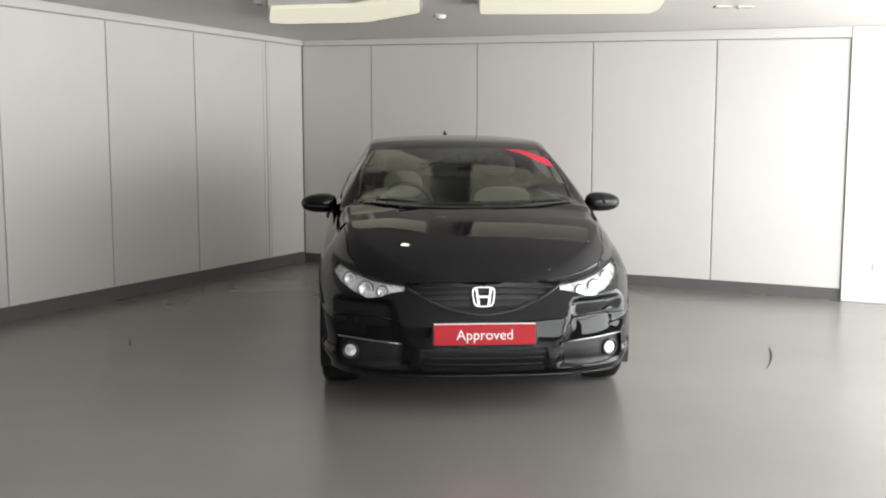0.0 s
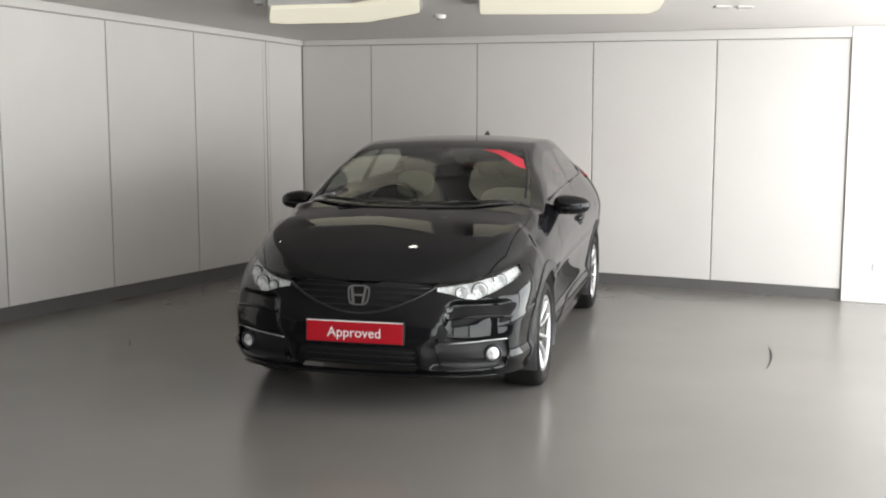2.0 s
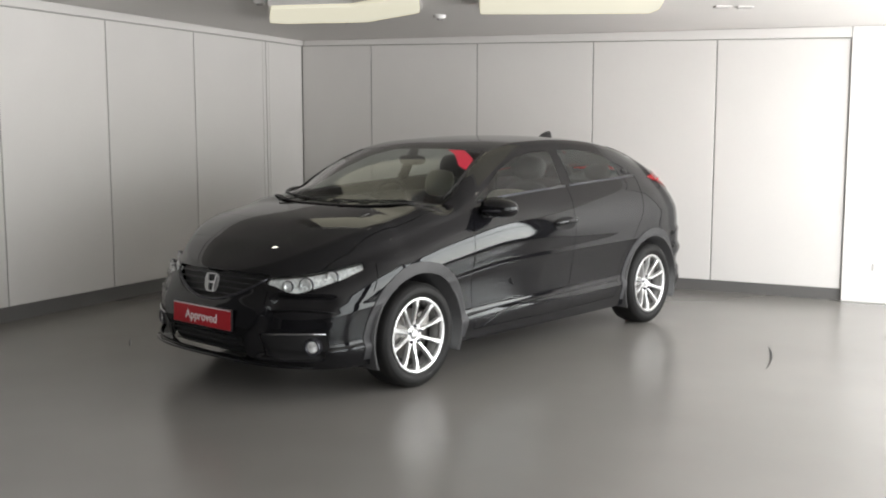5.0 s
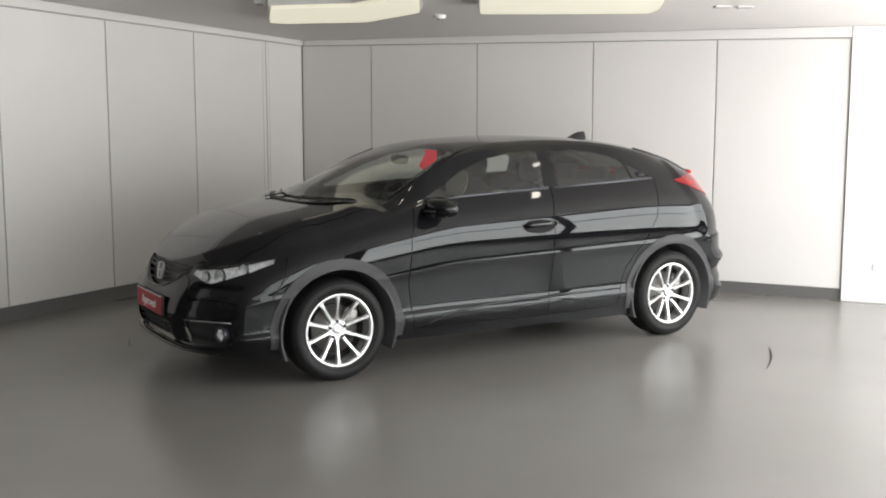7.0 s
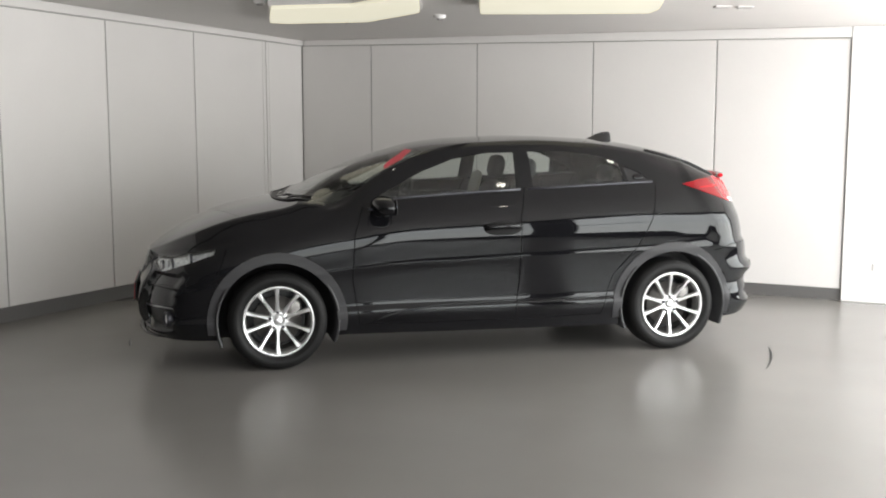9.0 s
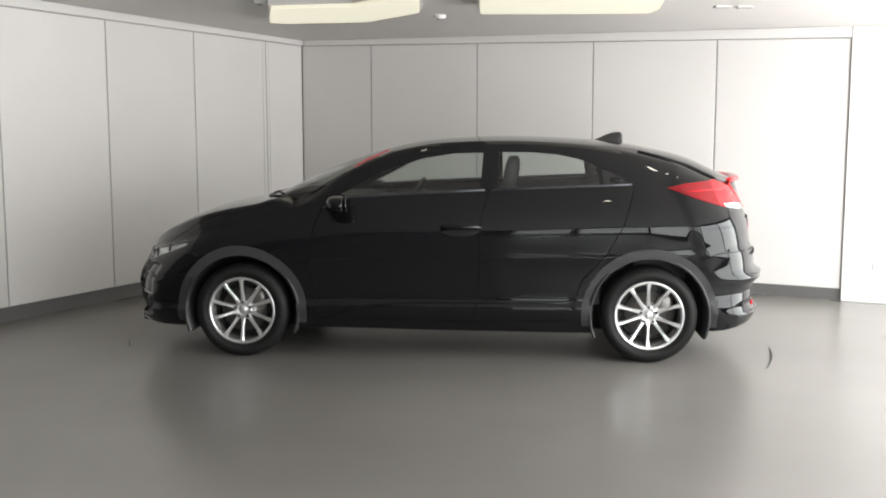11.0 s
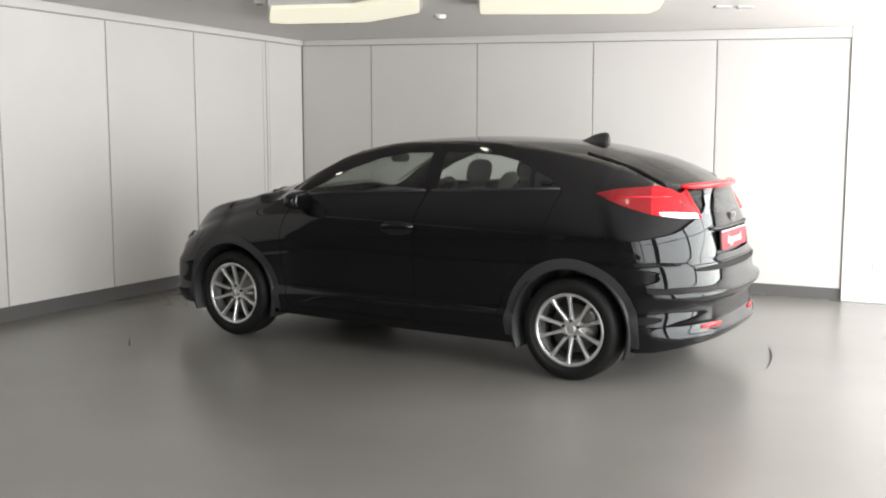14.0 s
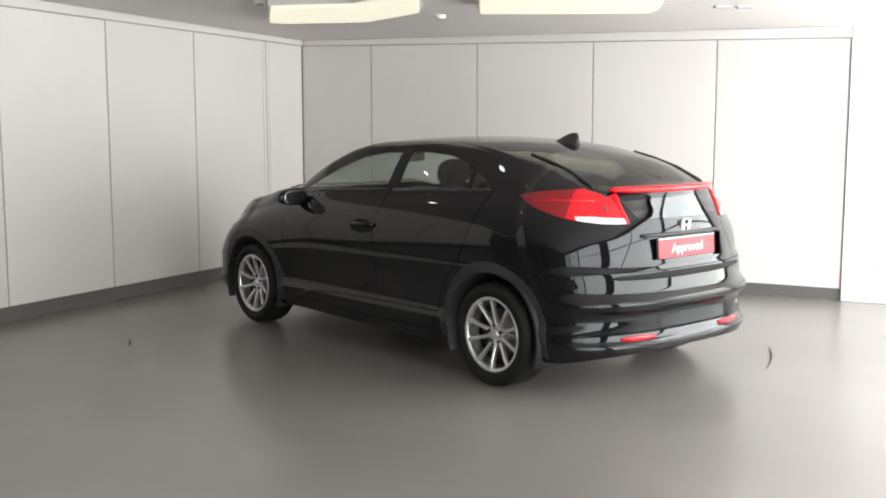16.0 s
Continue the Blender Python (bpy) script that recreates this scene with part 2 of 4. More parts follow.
def build_ceiling_fittings():
    """Small round white discs and two slotted vents under the ceiling."""
    inv = ROOM.inverted()
    first = None
    # First white disc is added for a highlight, the second for a sprinkler.
    for x, y in ((-0.88, 1.66), (-1.42, 0.50), (-0.09, 1.24)):
        p = inv @ Vector((x, y, 0))
        m = Matrix.Translation((x, y, ceiling_z(p.x, p.y)))
        if first is None:
            first = empty("smoke_detector", m)
            tagged(first, "small round white disc on the ceiling", "smoke detector", "ceiling detectors")
            bm = bmesh.new()
            bmesh.ops.create_cone(bm, cap_ends=True, segments=24, radius1=0.045, radius2=0.055, depth=0.03)
            part("body", moved(bm, Matrix.Translation((0, 0, -0.014))), M_WHITE, first)
            bm = bmesh.new()
            bmesh.ops.create_cone(bm, cap_ends=True, segments=24, radius1=0.022, radius2=0.026, depth=0.012)
            part("sensor_cap", moved(bm, Matrix.Translation((0, 0, -0.034))), M_BACK, first)
        else:
            copy_thing(first, m)
    first = None
    for x, y in ((1.96, 0.31), (2.12, 0.31), (3.05, 1.62)):
        p = inv @ Vector((x, y, 0))
        m = Matrix.Translation((x, y, ceiling_z(p.x, p.y)))
        if first is None:
            first = empty("ceiling_vent", m)
            tagged(first, "small grey slotted vent set in the ceiling", "vent", "ceiling vents")
            part("frame", box_bm(-0.06, 0.06, -0.045, 0.045, -0.008, 0.004, 0.002), M_CEIL, first)
            for k in range(4):
                part("slat", box_bm(-0.048, 0.048, -0.035 + 0.02 * k, -0.025 + 0.02 * k, -0.013, -0.0085, 0.0015), M_BACK, first)
        else:
            copy_thing(first, m)


build_ceiling_fittings()


# ---- the car ----
# Car coordinates: q metres behind the front axle, y to the car's left, z up. The turning axis is AXIS behind the front axle.
AXIS, SIDE = 1.308, 0.010
WHEELBASE, HUB_Z, ARCH_IN, ARCH_OUT = 2.595, 0.303, 0.362, 0.424


def curve(*pts):
    """A smooth monotone cubic through (x, value) pairs."""
    xs, ys = np.array([p[0] for p in pts], float), np.array([p[1] for p in pts], float)
    h, d = np.diff(xs), np.diff(ys) / np.diff(xs)
    m = np.zeros(len(xs))
    m[0], m[-1] = d[0], d[-1]
    for i in range(1, len(xs) - 1):
        if d[i - 1] * d[i] > 0:
            w1, w2 = 2 * h[i] + h[i - 1], h[i] + 2 * h[i - 1]
            m[i] = (w1 + w2) / (w1 / d[i - 1] + w2 / d[i])

    def f(x):
        x = np.clip(x, xs[0], xs[-1])
        i = np.clip(np.searchsorted(xs, x) - 1, 0, len(xs) - 2)
        t = (x - xs[i]) / h[i]
        return ((1 + 2 * t) * (1 - t) ** 2 * ys[i] + t * (1 - t) ** 2 * h[i] * m[i]
                + t * t * (3 - 2 * t) * ys[i + 1] + t * t * (t - 1) * h[i] * m[i + 1])
    return f


NOSE = curve((0.18, -0.77), (0.24, -0.82), (0.33, -0.853), (0.40, -0.852), (0.46, -0.846), (0.50, -0.836), (0.58, -0.800), (0.66, -0.780), (0.72, -0.762))
TAIL = curve((0.22, 3.320), (0.27, 3.352), (0.30, 3.362), (0.325, 3.340), (0.36, 3.328), (0.45, 3.334), (0.49, 3.362), (0.515, 3.390), (0.54, 3.392), (0.57, 3.366), (0.60, 3.350), (0.66, 3.346), (0.70, 3.338), (0.73, 3.322), (0.80, 3.314), (0.88, 3.300), (0.95, 3.283), (1.05, 3.254), (1.13, 3.236))
TOP = curve((-0.80, 0.672), (-0.70, 0.742), (-0.527, 0.845), (-0.265, 0.948), (-0.05, 0.992), (0.07, 1.012), (0.306, 1.122), (0.5, 1.210), (0.66, 1.270),
            (0.9, 1.338), (1.06, 1.374), (1.3, 1.401), (1.7, 1.417), (2.1, 1.404), (2.4, 1.380), (2.69, 1.330), (2.84, 1.295), (2.94, 1.260), (3.06, 1.205), (3.14, 1.165), (3.20, 1.146), (3.27, 1.132))
BELT = curve((-0.80, 0.67), (-0.62, 0.70), (-0.4, 0.760), (-0.2, 0.822), (0.0, 0.876), (0.2, 0.922), (0.4, 0.966), (0.6, 1.01), (0.8, 1.04), (1.1, 1.056), (1.6, 1.076),
             (2.1, 1.096), (2.5, 1.110), (2.8, 1.116), (3.1, 1.118), (3.27, 1.116))
SILL = curve((-0.80, 0.20), (-0.45, 0.195), (0.45, 0.20), (1.3, 0.19), (2.2, 0.185), (2.85, 0.210), (3.1, 0.245), (3.43, 0.275))
WIDTH = curve((-0.85, 0.845), (-0.3, 0.868), (0.1, 0.882), (0.6, 0.884), (1.4, 0.884), (2.0, 0.884), (2.6, 0.884), (2.9, 0.862), (3.2, 0.822), (3.43, 0.79))
SECTION = curve((0.0, 0.935), (0.08, 0.955), (0.145, 0.974), (0.185, 0.977), (0.205, 0.962), (0.24, 0.954), (0.34, 0.961), (0.50, 0.982), (0.525, 0.990), (0.555, 0.9885), (0.62, 0.996), (0.70, 1.0), (0.78, 0.993), (0.88, 0.966), (1.0, 0.900))
BELT_IN = curve((-0.8, 0.92), (-0.2, 0.91), (0.2, 0.905), (0.6, 0.89), (1.5, 0.876), (2.3, 0.868), (2.8, 0.84), (3.2, 0.81), (3.43, 0.80))
RAIL_Y = curve((-0.8, 0.85), (-0.3, 0.885), (0.1, 0.895), (0.3, 0.935), (0.42, 0.925), (0.6, 0.875), (1.0, 0.770), (1.3, 0.760), (1.8, 0.765), (2.3, 0.760), (2.8, 0.765), (3.2, 0.81), (3.43, 0.85))
RAIL_Z = curve((0.22, 0.938), (0.42, 1.012), (0.6, 1.138), (0.8, 1.250), (1.0, 1.325), (1.3, 1.374), (1.7, 1.385), (2.1, 1.366), (2.4, 1.324), (2.7, 1.258), (3.0, 1.170), (3.14, 1.132), (3.27, 1.118))
LOW, MID, HIGH = 52, 9, 14


def contour(qn, th, zone, z, w, d_front, p_front, d_rear, p_rear):
    """A point of one plan outline: front corner, flank or rear corner."""
    front, rear = float(NOSE(z)), float(TAIL(z))
    if zone == 0:
        c, s = math.cos(th), math.sin(th)
        return front + d_front * (1 - max(c, 0) ** (2 / p_front)), w * max(s, 0) ** (2 / p_front)
    if zone == 2:
        c, s = math.cos(th), math.sin(th)
        return rear - d_rear * (1 - max(c, 0) ** (2 / p_rear)), w * max(s, 0) ** (2 / p_rear)
    a, b = front + d_front, rear - d_rear
    return a + (b - a) * qn, w


def ramp(a, b, x):
    k = min(1.0, max(0.0, (x - a) / (b - a)))
    return k * k * (3 - 2 * k)


FOLD = curve((0.22, 0.36), (0.36, 0.375), (0.42, 0.415), (0.50, 0.440), (0.56, 0.455), (0.62, 0.50))


def cheek(y, z):
    """How far the bumper steps back outside its raised centre, under the headlamps."""
    edge = float(FOLD(z))
    return 0.045 * ramp(edge, edge + 0.035, y) * (1 - ramp(0.70, 0.80, y)) * (1 - ramp(0.565, 0.60, z)) * ramp(0.235, 0.27, z)


def body_columns():
    cols = [(0, th, 0) for th in np.linspace(0, math.pi / 2, 45)[:-1]]
    cols += [(1, 0, f) for f in np.linspace(0, 1, 64)]
    cols += [(2, th, 0) for th in np.linspace(math.pi / 2, 0, 41)[1:]]
    return cols


def body_grid():
    """Rows from the sill up over the belt and the roof rail to the middle of the roof, columns from nose to tail."""
    out = []
    for zone, th, f in body_columns():
        qn, _ = contour(f, th, zone, 0.72 if zone == 0 else 1.1, 0.8, 0.66, 2.35, 0.50, 2.2)
        if zone == 1:
            qn = -0.14 + f * 3.02
        lo, hi = float(SILL(qn)), float(BELT(qn))
        col = []
        for i in range(LOW + 1):
            v = i / LOW
            z = lo + (hi - lo) * v
            sec = float(SECTION(v))
            top = float(BELT_IN(qn))
            sec = sec + (top - 0.905) * max(0, (v - 0.71) / 0.29) ** 1.2
            if zone == 0:
                sec = sec + (0.965 - sec) * 0.4 * math.cos(th) ** 0.5
            q, y = contour(f, th, zone, z, 1.0, 0.58 + 0.10 * v, 3.2 - 1.0 * v ** 3, 0.38 + 0.12 * v, 3.0 - 0.85 * v)
            if zone == 1:
                a = float(NOSE(z)) + 0.58 + 0.10 * v
                b = float(TAIL(z)) - 0.38 - 0.12 * v
                q = a + (b - a) * f
            y = y * float(WIDTH(qn)) * sec
            col.append((q + cheek(y, z) if zone == 0 else q, y, z))
        qb, yb, zb = col[-1]
        zt = max(float(TOP(qb)), zb)
        yr = yb * float(RAIL_Y(qb))
        k = min(1, max(0, (qb - 0.12) / 0.25))
        k = k * k * (3 - 2 * k)
        hood_z = zt - (zt - zb) * 0.26
        zr = hood_z * (1 - k) + float(RAIL_Z(qb)) * k
        zr = min(max(zr, zb), zt)
        hood_tilt = (1 - k)
        for i in range(1, MID + 1):
            s = i / MID
            bulge = 0.011 * k * math.sin(math.pi * s)
            col.append((qb, yb + (yr - yb) * s + bulge, zb + (zr - zb) * (s if k > 0.5 else s ** (1 - 0.25 * hood_tilt)) + bulge * 0.3))
        n = 2.5
        for i in range(1, HIGH + 1):
            s = 1 - i / HIGH
            col.append((qb, yr * s, zt - (zt - zr) * s ** n))
        out.append(col)
    return out


def cp(q, y, z):
    return Vector((AXIS - q, y + SIDE, z))


M_PAINT = material("black_pearl_paint", (0.005, 0.005, 0.006), 0.28, coat_ior=1.41, spec=0.0, coat=1.0, grain=0.15, scale=900, big=0.1, big_scale=4, ior=1.5)
M_GAP = material("panel_gap", (0.004, 0.004, 0.004), 0.9)
M_CLAD = material("dark_grey_plastic", (0.028, 0.028, 0.030), 0.6, grain=0.1, scale=300, bump=0.25, big=0.08, big_scale=6)
M_BLACK = material("black_plastic", (0.012, 0.012, 0.013), 0.45, grain=0.1, scale=300, bump=0.15, big=0.1, big_scale=8)
M_SATIN = material("graphite_trim", (0.06, 0.06, 0.07), 0.3, metal=0.6, grain=0.08, scale=400, big=0.05)
M_CHROME = material("bright_chrome", (0.62, 0.62, 0.63), 0.28, metal=1.0, grain=0.03, big=0.03)
M_ALLOY = material("silver_alloy", (0.72, 0.72, 0.72), 0.28, metal=0.85, grain=0.04, scale=200, big=0.04, big_scale=9)
M_RUBBER = material("tyre_rubber", (0.008, 0.008, 0.008), 0.6, spec=0.25, grain=0.15, scale=150, bump=0.3, big=0.1, big_scale=6)
M_BARREL = material("dusty_rim_inside", (0.09, 0.088, 0.085), 0.55, metal=0.4, grain=0.2, scale=90, big=0.2, big_scale=9)
M_DISC = material("brake_steel", (0.25, 0.24, 0.23), 0.4, metal=0.9, grain=0.15, scale=120, big=0.1)
M_GLASS = glass("tinted_glass", (0.80, 0.84, 0.82))
M_SCREEN = glass("windscreen_glass", (0.60, 0.64, 0.61), -0.025)
M_DARKGLASS = glass("privacy_glass", (0.12, 0.13, 0.13))
M_LENS = glass("clear_lens", (0.93, 0.95, 0.95))
M_REFLECTOR = material("lamp_reflector", (0.92, 0.93, 0.94), 0.22, metal=0.35, grain=0.6, scale=38, bump=1.0, big=0.5, big_scale=14)
M_LAMPBED = material("lamp_bed", (0.92, 0.93, 0.94), 0.28, metal=0.25, grain=0.75, scale=60, bump=1.0, big=0.5, big_scale=21)
M_RED = material("red_lens", (0.62, 0.006, 0.014), 0.22, coat=0.35, spec=0.3, grain=0.1, scale=120, bump=0.15, big=0.08, big_scale=12)
M_DARKRED = material("dark_red_lens", (0.22, 0.003, 0.007), 0.18, coat=0.4, spec=0.3, grain=0.1, scale=120, bump=0.15, big=0.08, big_scale=12)
M_PLATE = material("red_plate", (0.42, 0.010, 0.020), 0.4, grain=0.03, big=0.12, big_scale=5, spec=0.3)
M_STICKER = material("red_sticker", (0.66, 0.02, 0.06), 0.5, grain=0.03, big=0.05)
M_LETTER = material("white_lettering", (0.85, 0.85, 0.85), 0.5, grain=0.02)
M_SEAT = material("charcoal_seat_cloth", (0.03, 0.03, 0.032), 0.85, grain=0.2, scale=300, bump=0.4, big=0.1, big_scale=8)
M_PALE = material("pale_cover_film", (0.26, 0.25, 0.20), 0.45, grain=0.05, big=0.1, big_scale=6)
M_DASH = material("dash_plastic", (0.022, 0.022, 0.024), 0.6, grain=0.1, scale=400, bump=0.3, big=0.08, big_scale=6)
M_MIRROR = material("mirror_glass", (0.30, 0.31, 0.33), 0.04, metal=1.0)

car = empty("car")
tagged(car, "glossy black five-door hatchback turning on the grey showroom floor", "car")


def base_body():
    """The smooth skin of the whole body, both sides, before it is cut into panels."""
    grid = body_grid()
    bm = bmesh.new()
    both = []
    for sgn in (1, -1):
        both.append([[bm.verts.new(cp(q, sgn * y, z)) for q, y, z in col] for col in grid])
    for sgn, cols in zip((1, -1), both):
        for a, b in zip(cols, cols[1:]):
            for i in range(len(a) - 1):
                bm.faces.new((a[i], a[i + 1], b[i + 1], b[i]) if sgn < 0 else (a[i], b[i], b[i + 1], a[i + 1]))
    bmesh.ops.remove_doubles(bm, verts=bm.verts[:], dist=0.0004)
    bmesh.ops.dissolve_degenerate(bm, dist=0.0003, edges=bm.edges[:])
    bmesh.ops.recalc_face_normals(bm, faces=bm.faces[:])
    up = sum(1 if f.normal.z > 0 else -1 for f in bm.faces if abs(f.normal.z) > 0.8)
    if up < 0:
        bmesh.ops.reverse_faces(bm, faces=bm.faces[:])
    bm.normal_update()
    return bm


from mathutils.bvhtree import BVHTree  # noqa: E402

skin = base_body()
skin_tri = skin.copy()
bmesh.ops.triangulate(skin_tri, faces=skin_tri.faces[:])
skin_tri.normal_update()
skin_tri.verts.ensure_lookup_table()
skin_tri.faces.ensure_lookup_table()
SKIN = BVHTree.FromBMesh(skin_tri)


def skin_normal(co):
    """The smooth normal of the uncut skin nearest to a point."""
    p, n, i, _ = SKIN.find_nearest(co)
    vs = skin_tri.faces[i].verts
    a, b, c = (v.co for v in vs)
    m = np.array([[a.x, b.x, c.x], [a.y, b.y, c.y], [a.z, b.z, c.z], [1, 1, 1]], float)
    w = np.clip(np.linalg.lstsq(m, np.array([p.x, p.y, p.z, 1.0]), rcond=None)[0], 0, 1)
    out = vs[0].normal * w[0] + vs[1].normal * w[1] + vs[2].normal * w[2]
    return out.normalized() if out.length > 1e-6 else n


def front_at(y, z):
    p, n, _, _ = SKIN.ray_cast(cp(-3, y, z), Vector((-1, 0, 0)))
    return p, n


def rear_at(y, z):
    p, n, _, _ = SKIN.ray_cast(cp(6, y, z), Vector((1, 0, 0)))
    return p, n


def side_at(q, z, sgn):
    p, n, _, _ = SKIN.ray_cast(cp(q, 3 * sgn, z), Vector((0, -sgn, 0)))
    return p, n


def top_at(q, y):
    p, n, _, _ = SKIN.ray_cast(cp(q, y, 3), Vector((0, 0, -1)))
    return p, n


SIDEWAYS, FRONTWAYS, DOWNWARDS = (0, 2), (1, 2), (0, 1)


def flat(co, view):
    q = (AXIS - co.x, co.y - SIDE, co.z)
    return q[view[0]], q[view[1]]


def carve(polygon, view, keep, margin=0.07):
    """Cuts the skin's faces along the sides of an outline seen from one direction."""
    n = len(polygon)
    for i in range(n):
        (ax, ay), (bx, by) = polygon[i], polygon[(i + 1) % n]
        lo = (min(ax, bx) - margin, min(ay, by) - margin)
        hi = (max(ax, bx) + margin, max(ay, by) + margin)
        ln = math.hypot(bx - ax, by - ay)
        if ln < 1e-6:
            continue
        nx, ny = (by - ay) / ln, -(bx - ax) / ln
        faces = []
        for f in skin.faces:
            c = f.calc_center_median()
            u, w = flat(c, view)
            if lo[0] < u < hi[0] and lo[1] < w < hi[1] and abs((u - ax) * nx + (w - ay) * ny) < margin and keep(c, f.normal):
                faces.append(f)
        if not faces:
            continue
        geom = list({v for f in faces for v in f.verts}) + list({e for f in faces for e in f.edges}) + faces
        co = [AXIS, SIDE, 0.0]
        no = [0.0, 0.0, 0.0]
        for k, (val, nn) in zip(view, ((ax, nx), (ay, ny))):
            co[k] = AXIS - val if k == 0 else (val + SIDE if k == 1 else val)
            no[k] = -nn if k == 0 else nn
        bmesh.ops.bisect_plane(skin, geom=geom, dist=0.0004, plane_co=co, plane_no=no)


def inside(pt, polygon):
    x, y = pt
    hit = False
    n = len(polygon)
    for i in range(n):
        (ax, ay), (bx, by) = polygon[i], polygon[(i + 1) % n]
        if (ay > y) != (by > y) and x < ax + (y - ay) / (by - ay) * (bx - ax):
            hit = not hit
    return hit


def mirrored(half):
    """Closes an outline that is given for one side, by its reflection in the first coordinate."""
    return half + [(-a, b) for a, b in reversed(half) if abs(a) > 1e-6]


def strip(line, width=0.006):
    """Narrow quads along a line, for the gap between panels."""
    out = []
    for (ax, ay), (bx, by) in zip(line, line[1:]):
        ln = math.hypot(bx - ax, by - ay)
        dx, dy = (bx - ax) / ln, (by - ay) / ln
        nx, ny, e = -dy * width / 2, dx * width / 2, width * 0.35
        out.append([(ax - dx * e + nx, ay - dy * e + ny), (bx + dx * e + nx, by + dy * e + ny),
                    (bx + dx * e - nx, by + dy * e - ny), (ax - dx * e - nx, ay - dy * e - ny)])
    return out


def ring(cx, cz, r, n=36):
    return [(cx + r * math.cos(2 * math.pi * i / n), cz + r * math.sin(2 * math.pi * i / n)) for i in range(n)]


# outlines on the skin
FRONT_GLASS = [(0.60, 1.036), (1.10, 1.068), (1.53, 1.087), (1.545, 1.316), (1.36, 1.312), (1.14, 1.276), (0.92, 1.198), (0.74, 1.105)]
REAR_GLASS = [(1.645, 1.092), (2.05, 1.110), (2.28, 1.120), (2.26, 1.235), (2.16, 1.276), (2.02, 1.306), (1.85, 1.320), (1.645, 1.320)]
FIXED_GLASS = [(2.31, 1.122), (2.46, 1.128), (2.40, 1.178), (2.29, 1.222)]
SCREEN = [(0.075, 0.0), (0.08, 0.2), (0.105, 0.38), (0.165, 0.54), (0.255, 0.66), (0.33, 0.695), (0.45, 0.690), (0.60, 0.660), (0.80, 0.615), (0.955, 0.585), (0.93, 0.35), (0.90, 0.0)]
SCREEN = SCREEN + [(q, -y) for q, y in reversed(SCREEN[1:-1])]
REAR_SCREEN = [(2.58, 0.0), (2.60, 0.30), (2.64, 0.47), (2.74, 0.545), (2.90, 0.560), (3.04, 0.545), (3.12, 0.49), (3.17, 0.30), (3.185, 0.0)]
REAR_SCREEN = REAR_SCREEN + [(q, -y) for q, y in reversed(REAR_SCREEN[1:-1])]
HEADLAMP = [(0.405, 0.668), (0.48, 0.676), (0.58, 0.690), (0.68, 0.716), (0.765, 0.748), (0.79, 0.715), (0.755, 0.672), (0.68, 0.630), (0.60, 0.598), (0.54, 0.604), (0.47, 0.628), (0.405, 0.640)]
GRILLE = mirrored([(0.0, 0.690), (0.20, 0.687), (0.41, 0.680), (0.36, 0.640), (0.27, 0.580), (0.17, 0.545), (0.0, 0.535)])
INTAKE = mirrored([(0.0, 0.355), (0.325, 0.355), (0.34, 0.27), (0.31, 0.228), (0.0, 0.222)])
CHIN = mirrored([(0.0, 0.526), (0.17, 0.536), (0.28, 0.572), (0.37, 0.632), (0.43, 0.600), (0.445, 0.50), (0.41, 0.41), (0.362, 0.365), (0.0, 0.365)])
FOG = [(0.41, 0.372), (0.60, 0.383), (0.755, 0.388), (0.765, 0.32), (0.745, 0.262), (0.56, 0.245), (0.43, 0.262)]
TAILLAMP = [(2.70, 1.098), (2.82, 1.124), (3.00, 1.140), (3.15, 1.150), (3.50, 1.150), (3.50, 0.950), (3.18, 0.958), (3.02, 0.990), (2.86, 1.040)]
LAMP_TIP = [(2.66, 1.20), (2.97, 1.20), (3.05, 0.93), (2.66, 0.93)]
REVERSE = [(3.06, 0.998), (3.12, 0.997), (3.21, 0.984), (3.27, 0.952), (3.16, 0.960), (3.08, 0.977)]
LOW_GLASS = mirrored([(0.0, 0.975), (0.36, 0.982), (0.42, 1.075), (0.0, 1.095)])
RECESS = mirrored([(0.0, 0.735), (0.33, 0.74), (0.37, 0.868), (0.0, 0.885)])
STICKER = [(0.90, 0.29), (0.918, 0.42), (0.82, 0.575), (0.70, 0.612), (0.71, 0.545), (0.84, 0.40)]

flank = lambda c, n: abs(c.y - SIDE) > 0.5 and abs(n.y) > 0.25
nose = lambda c, n: c.x > AXIS + 0.15 and n.x > 0.05
tail = lambda c, n: c.x < AXIS - 3.0 and n.x < -0.25
tail_side = lambda c, n: c.x < AXIS - 2.6 and abs(c.y - SIDE) > 0.40
upper = lambda c, n: n.z > 0.2 and c.z > 0.66
low_flank = lambda c, n: abs(c.y - SIDE) > 0.5 and c.z < 0.9

FRONT_DOOR = [(0.53, 0.985), (0.47, 0.82), (0.455, 0.55), (0.50, 0.265), (1.50, 0.255), (1.53, 0.50), (1.535, 0.90), (1.585, 1.09), (1.60, 1.335), (1.30, 1.322), (0.90, 1.215), (0.66, 1.075)]
REAR_DOOR = [(1.585, 1.09), (1.535, 0.90), (1.53, 0.50), (1.50, 0.255), (2.09, 0.265), (2.17, 0.52), (2.33, 0.70), (2.425, 0.87), (2.50, 1.11), (2.36, 1.23), (2.10, 1.315), (1.85, 1.335), (1.60, 1.335)]
HOOD = [(-0.76, 0.0), (-0.745, 0.25), (-0.71, 0.42), (-0.60, 0.60), (-0.40, 0.70), (-0.10, 0.735), (0.26, 0.745), (0.165, 0.575), (0.09, 0.40), (0.05, 0.0)]
HOOD = HOOD + [(q, -y) for q, y in reversed(HOOD[1:-1])]
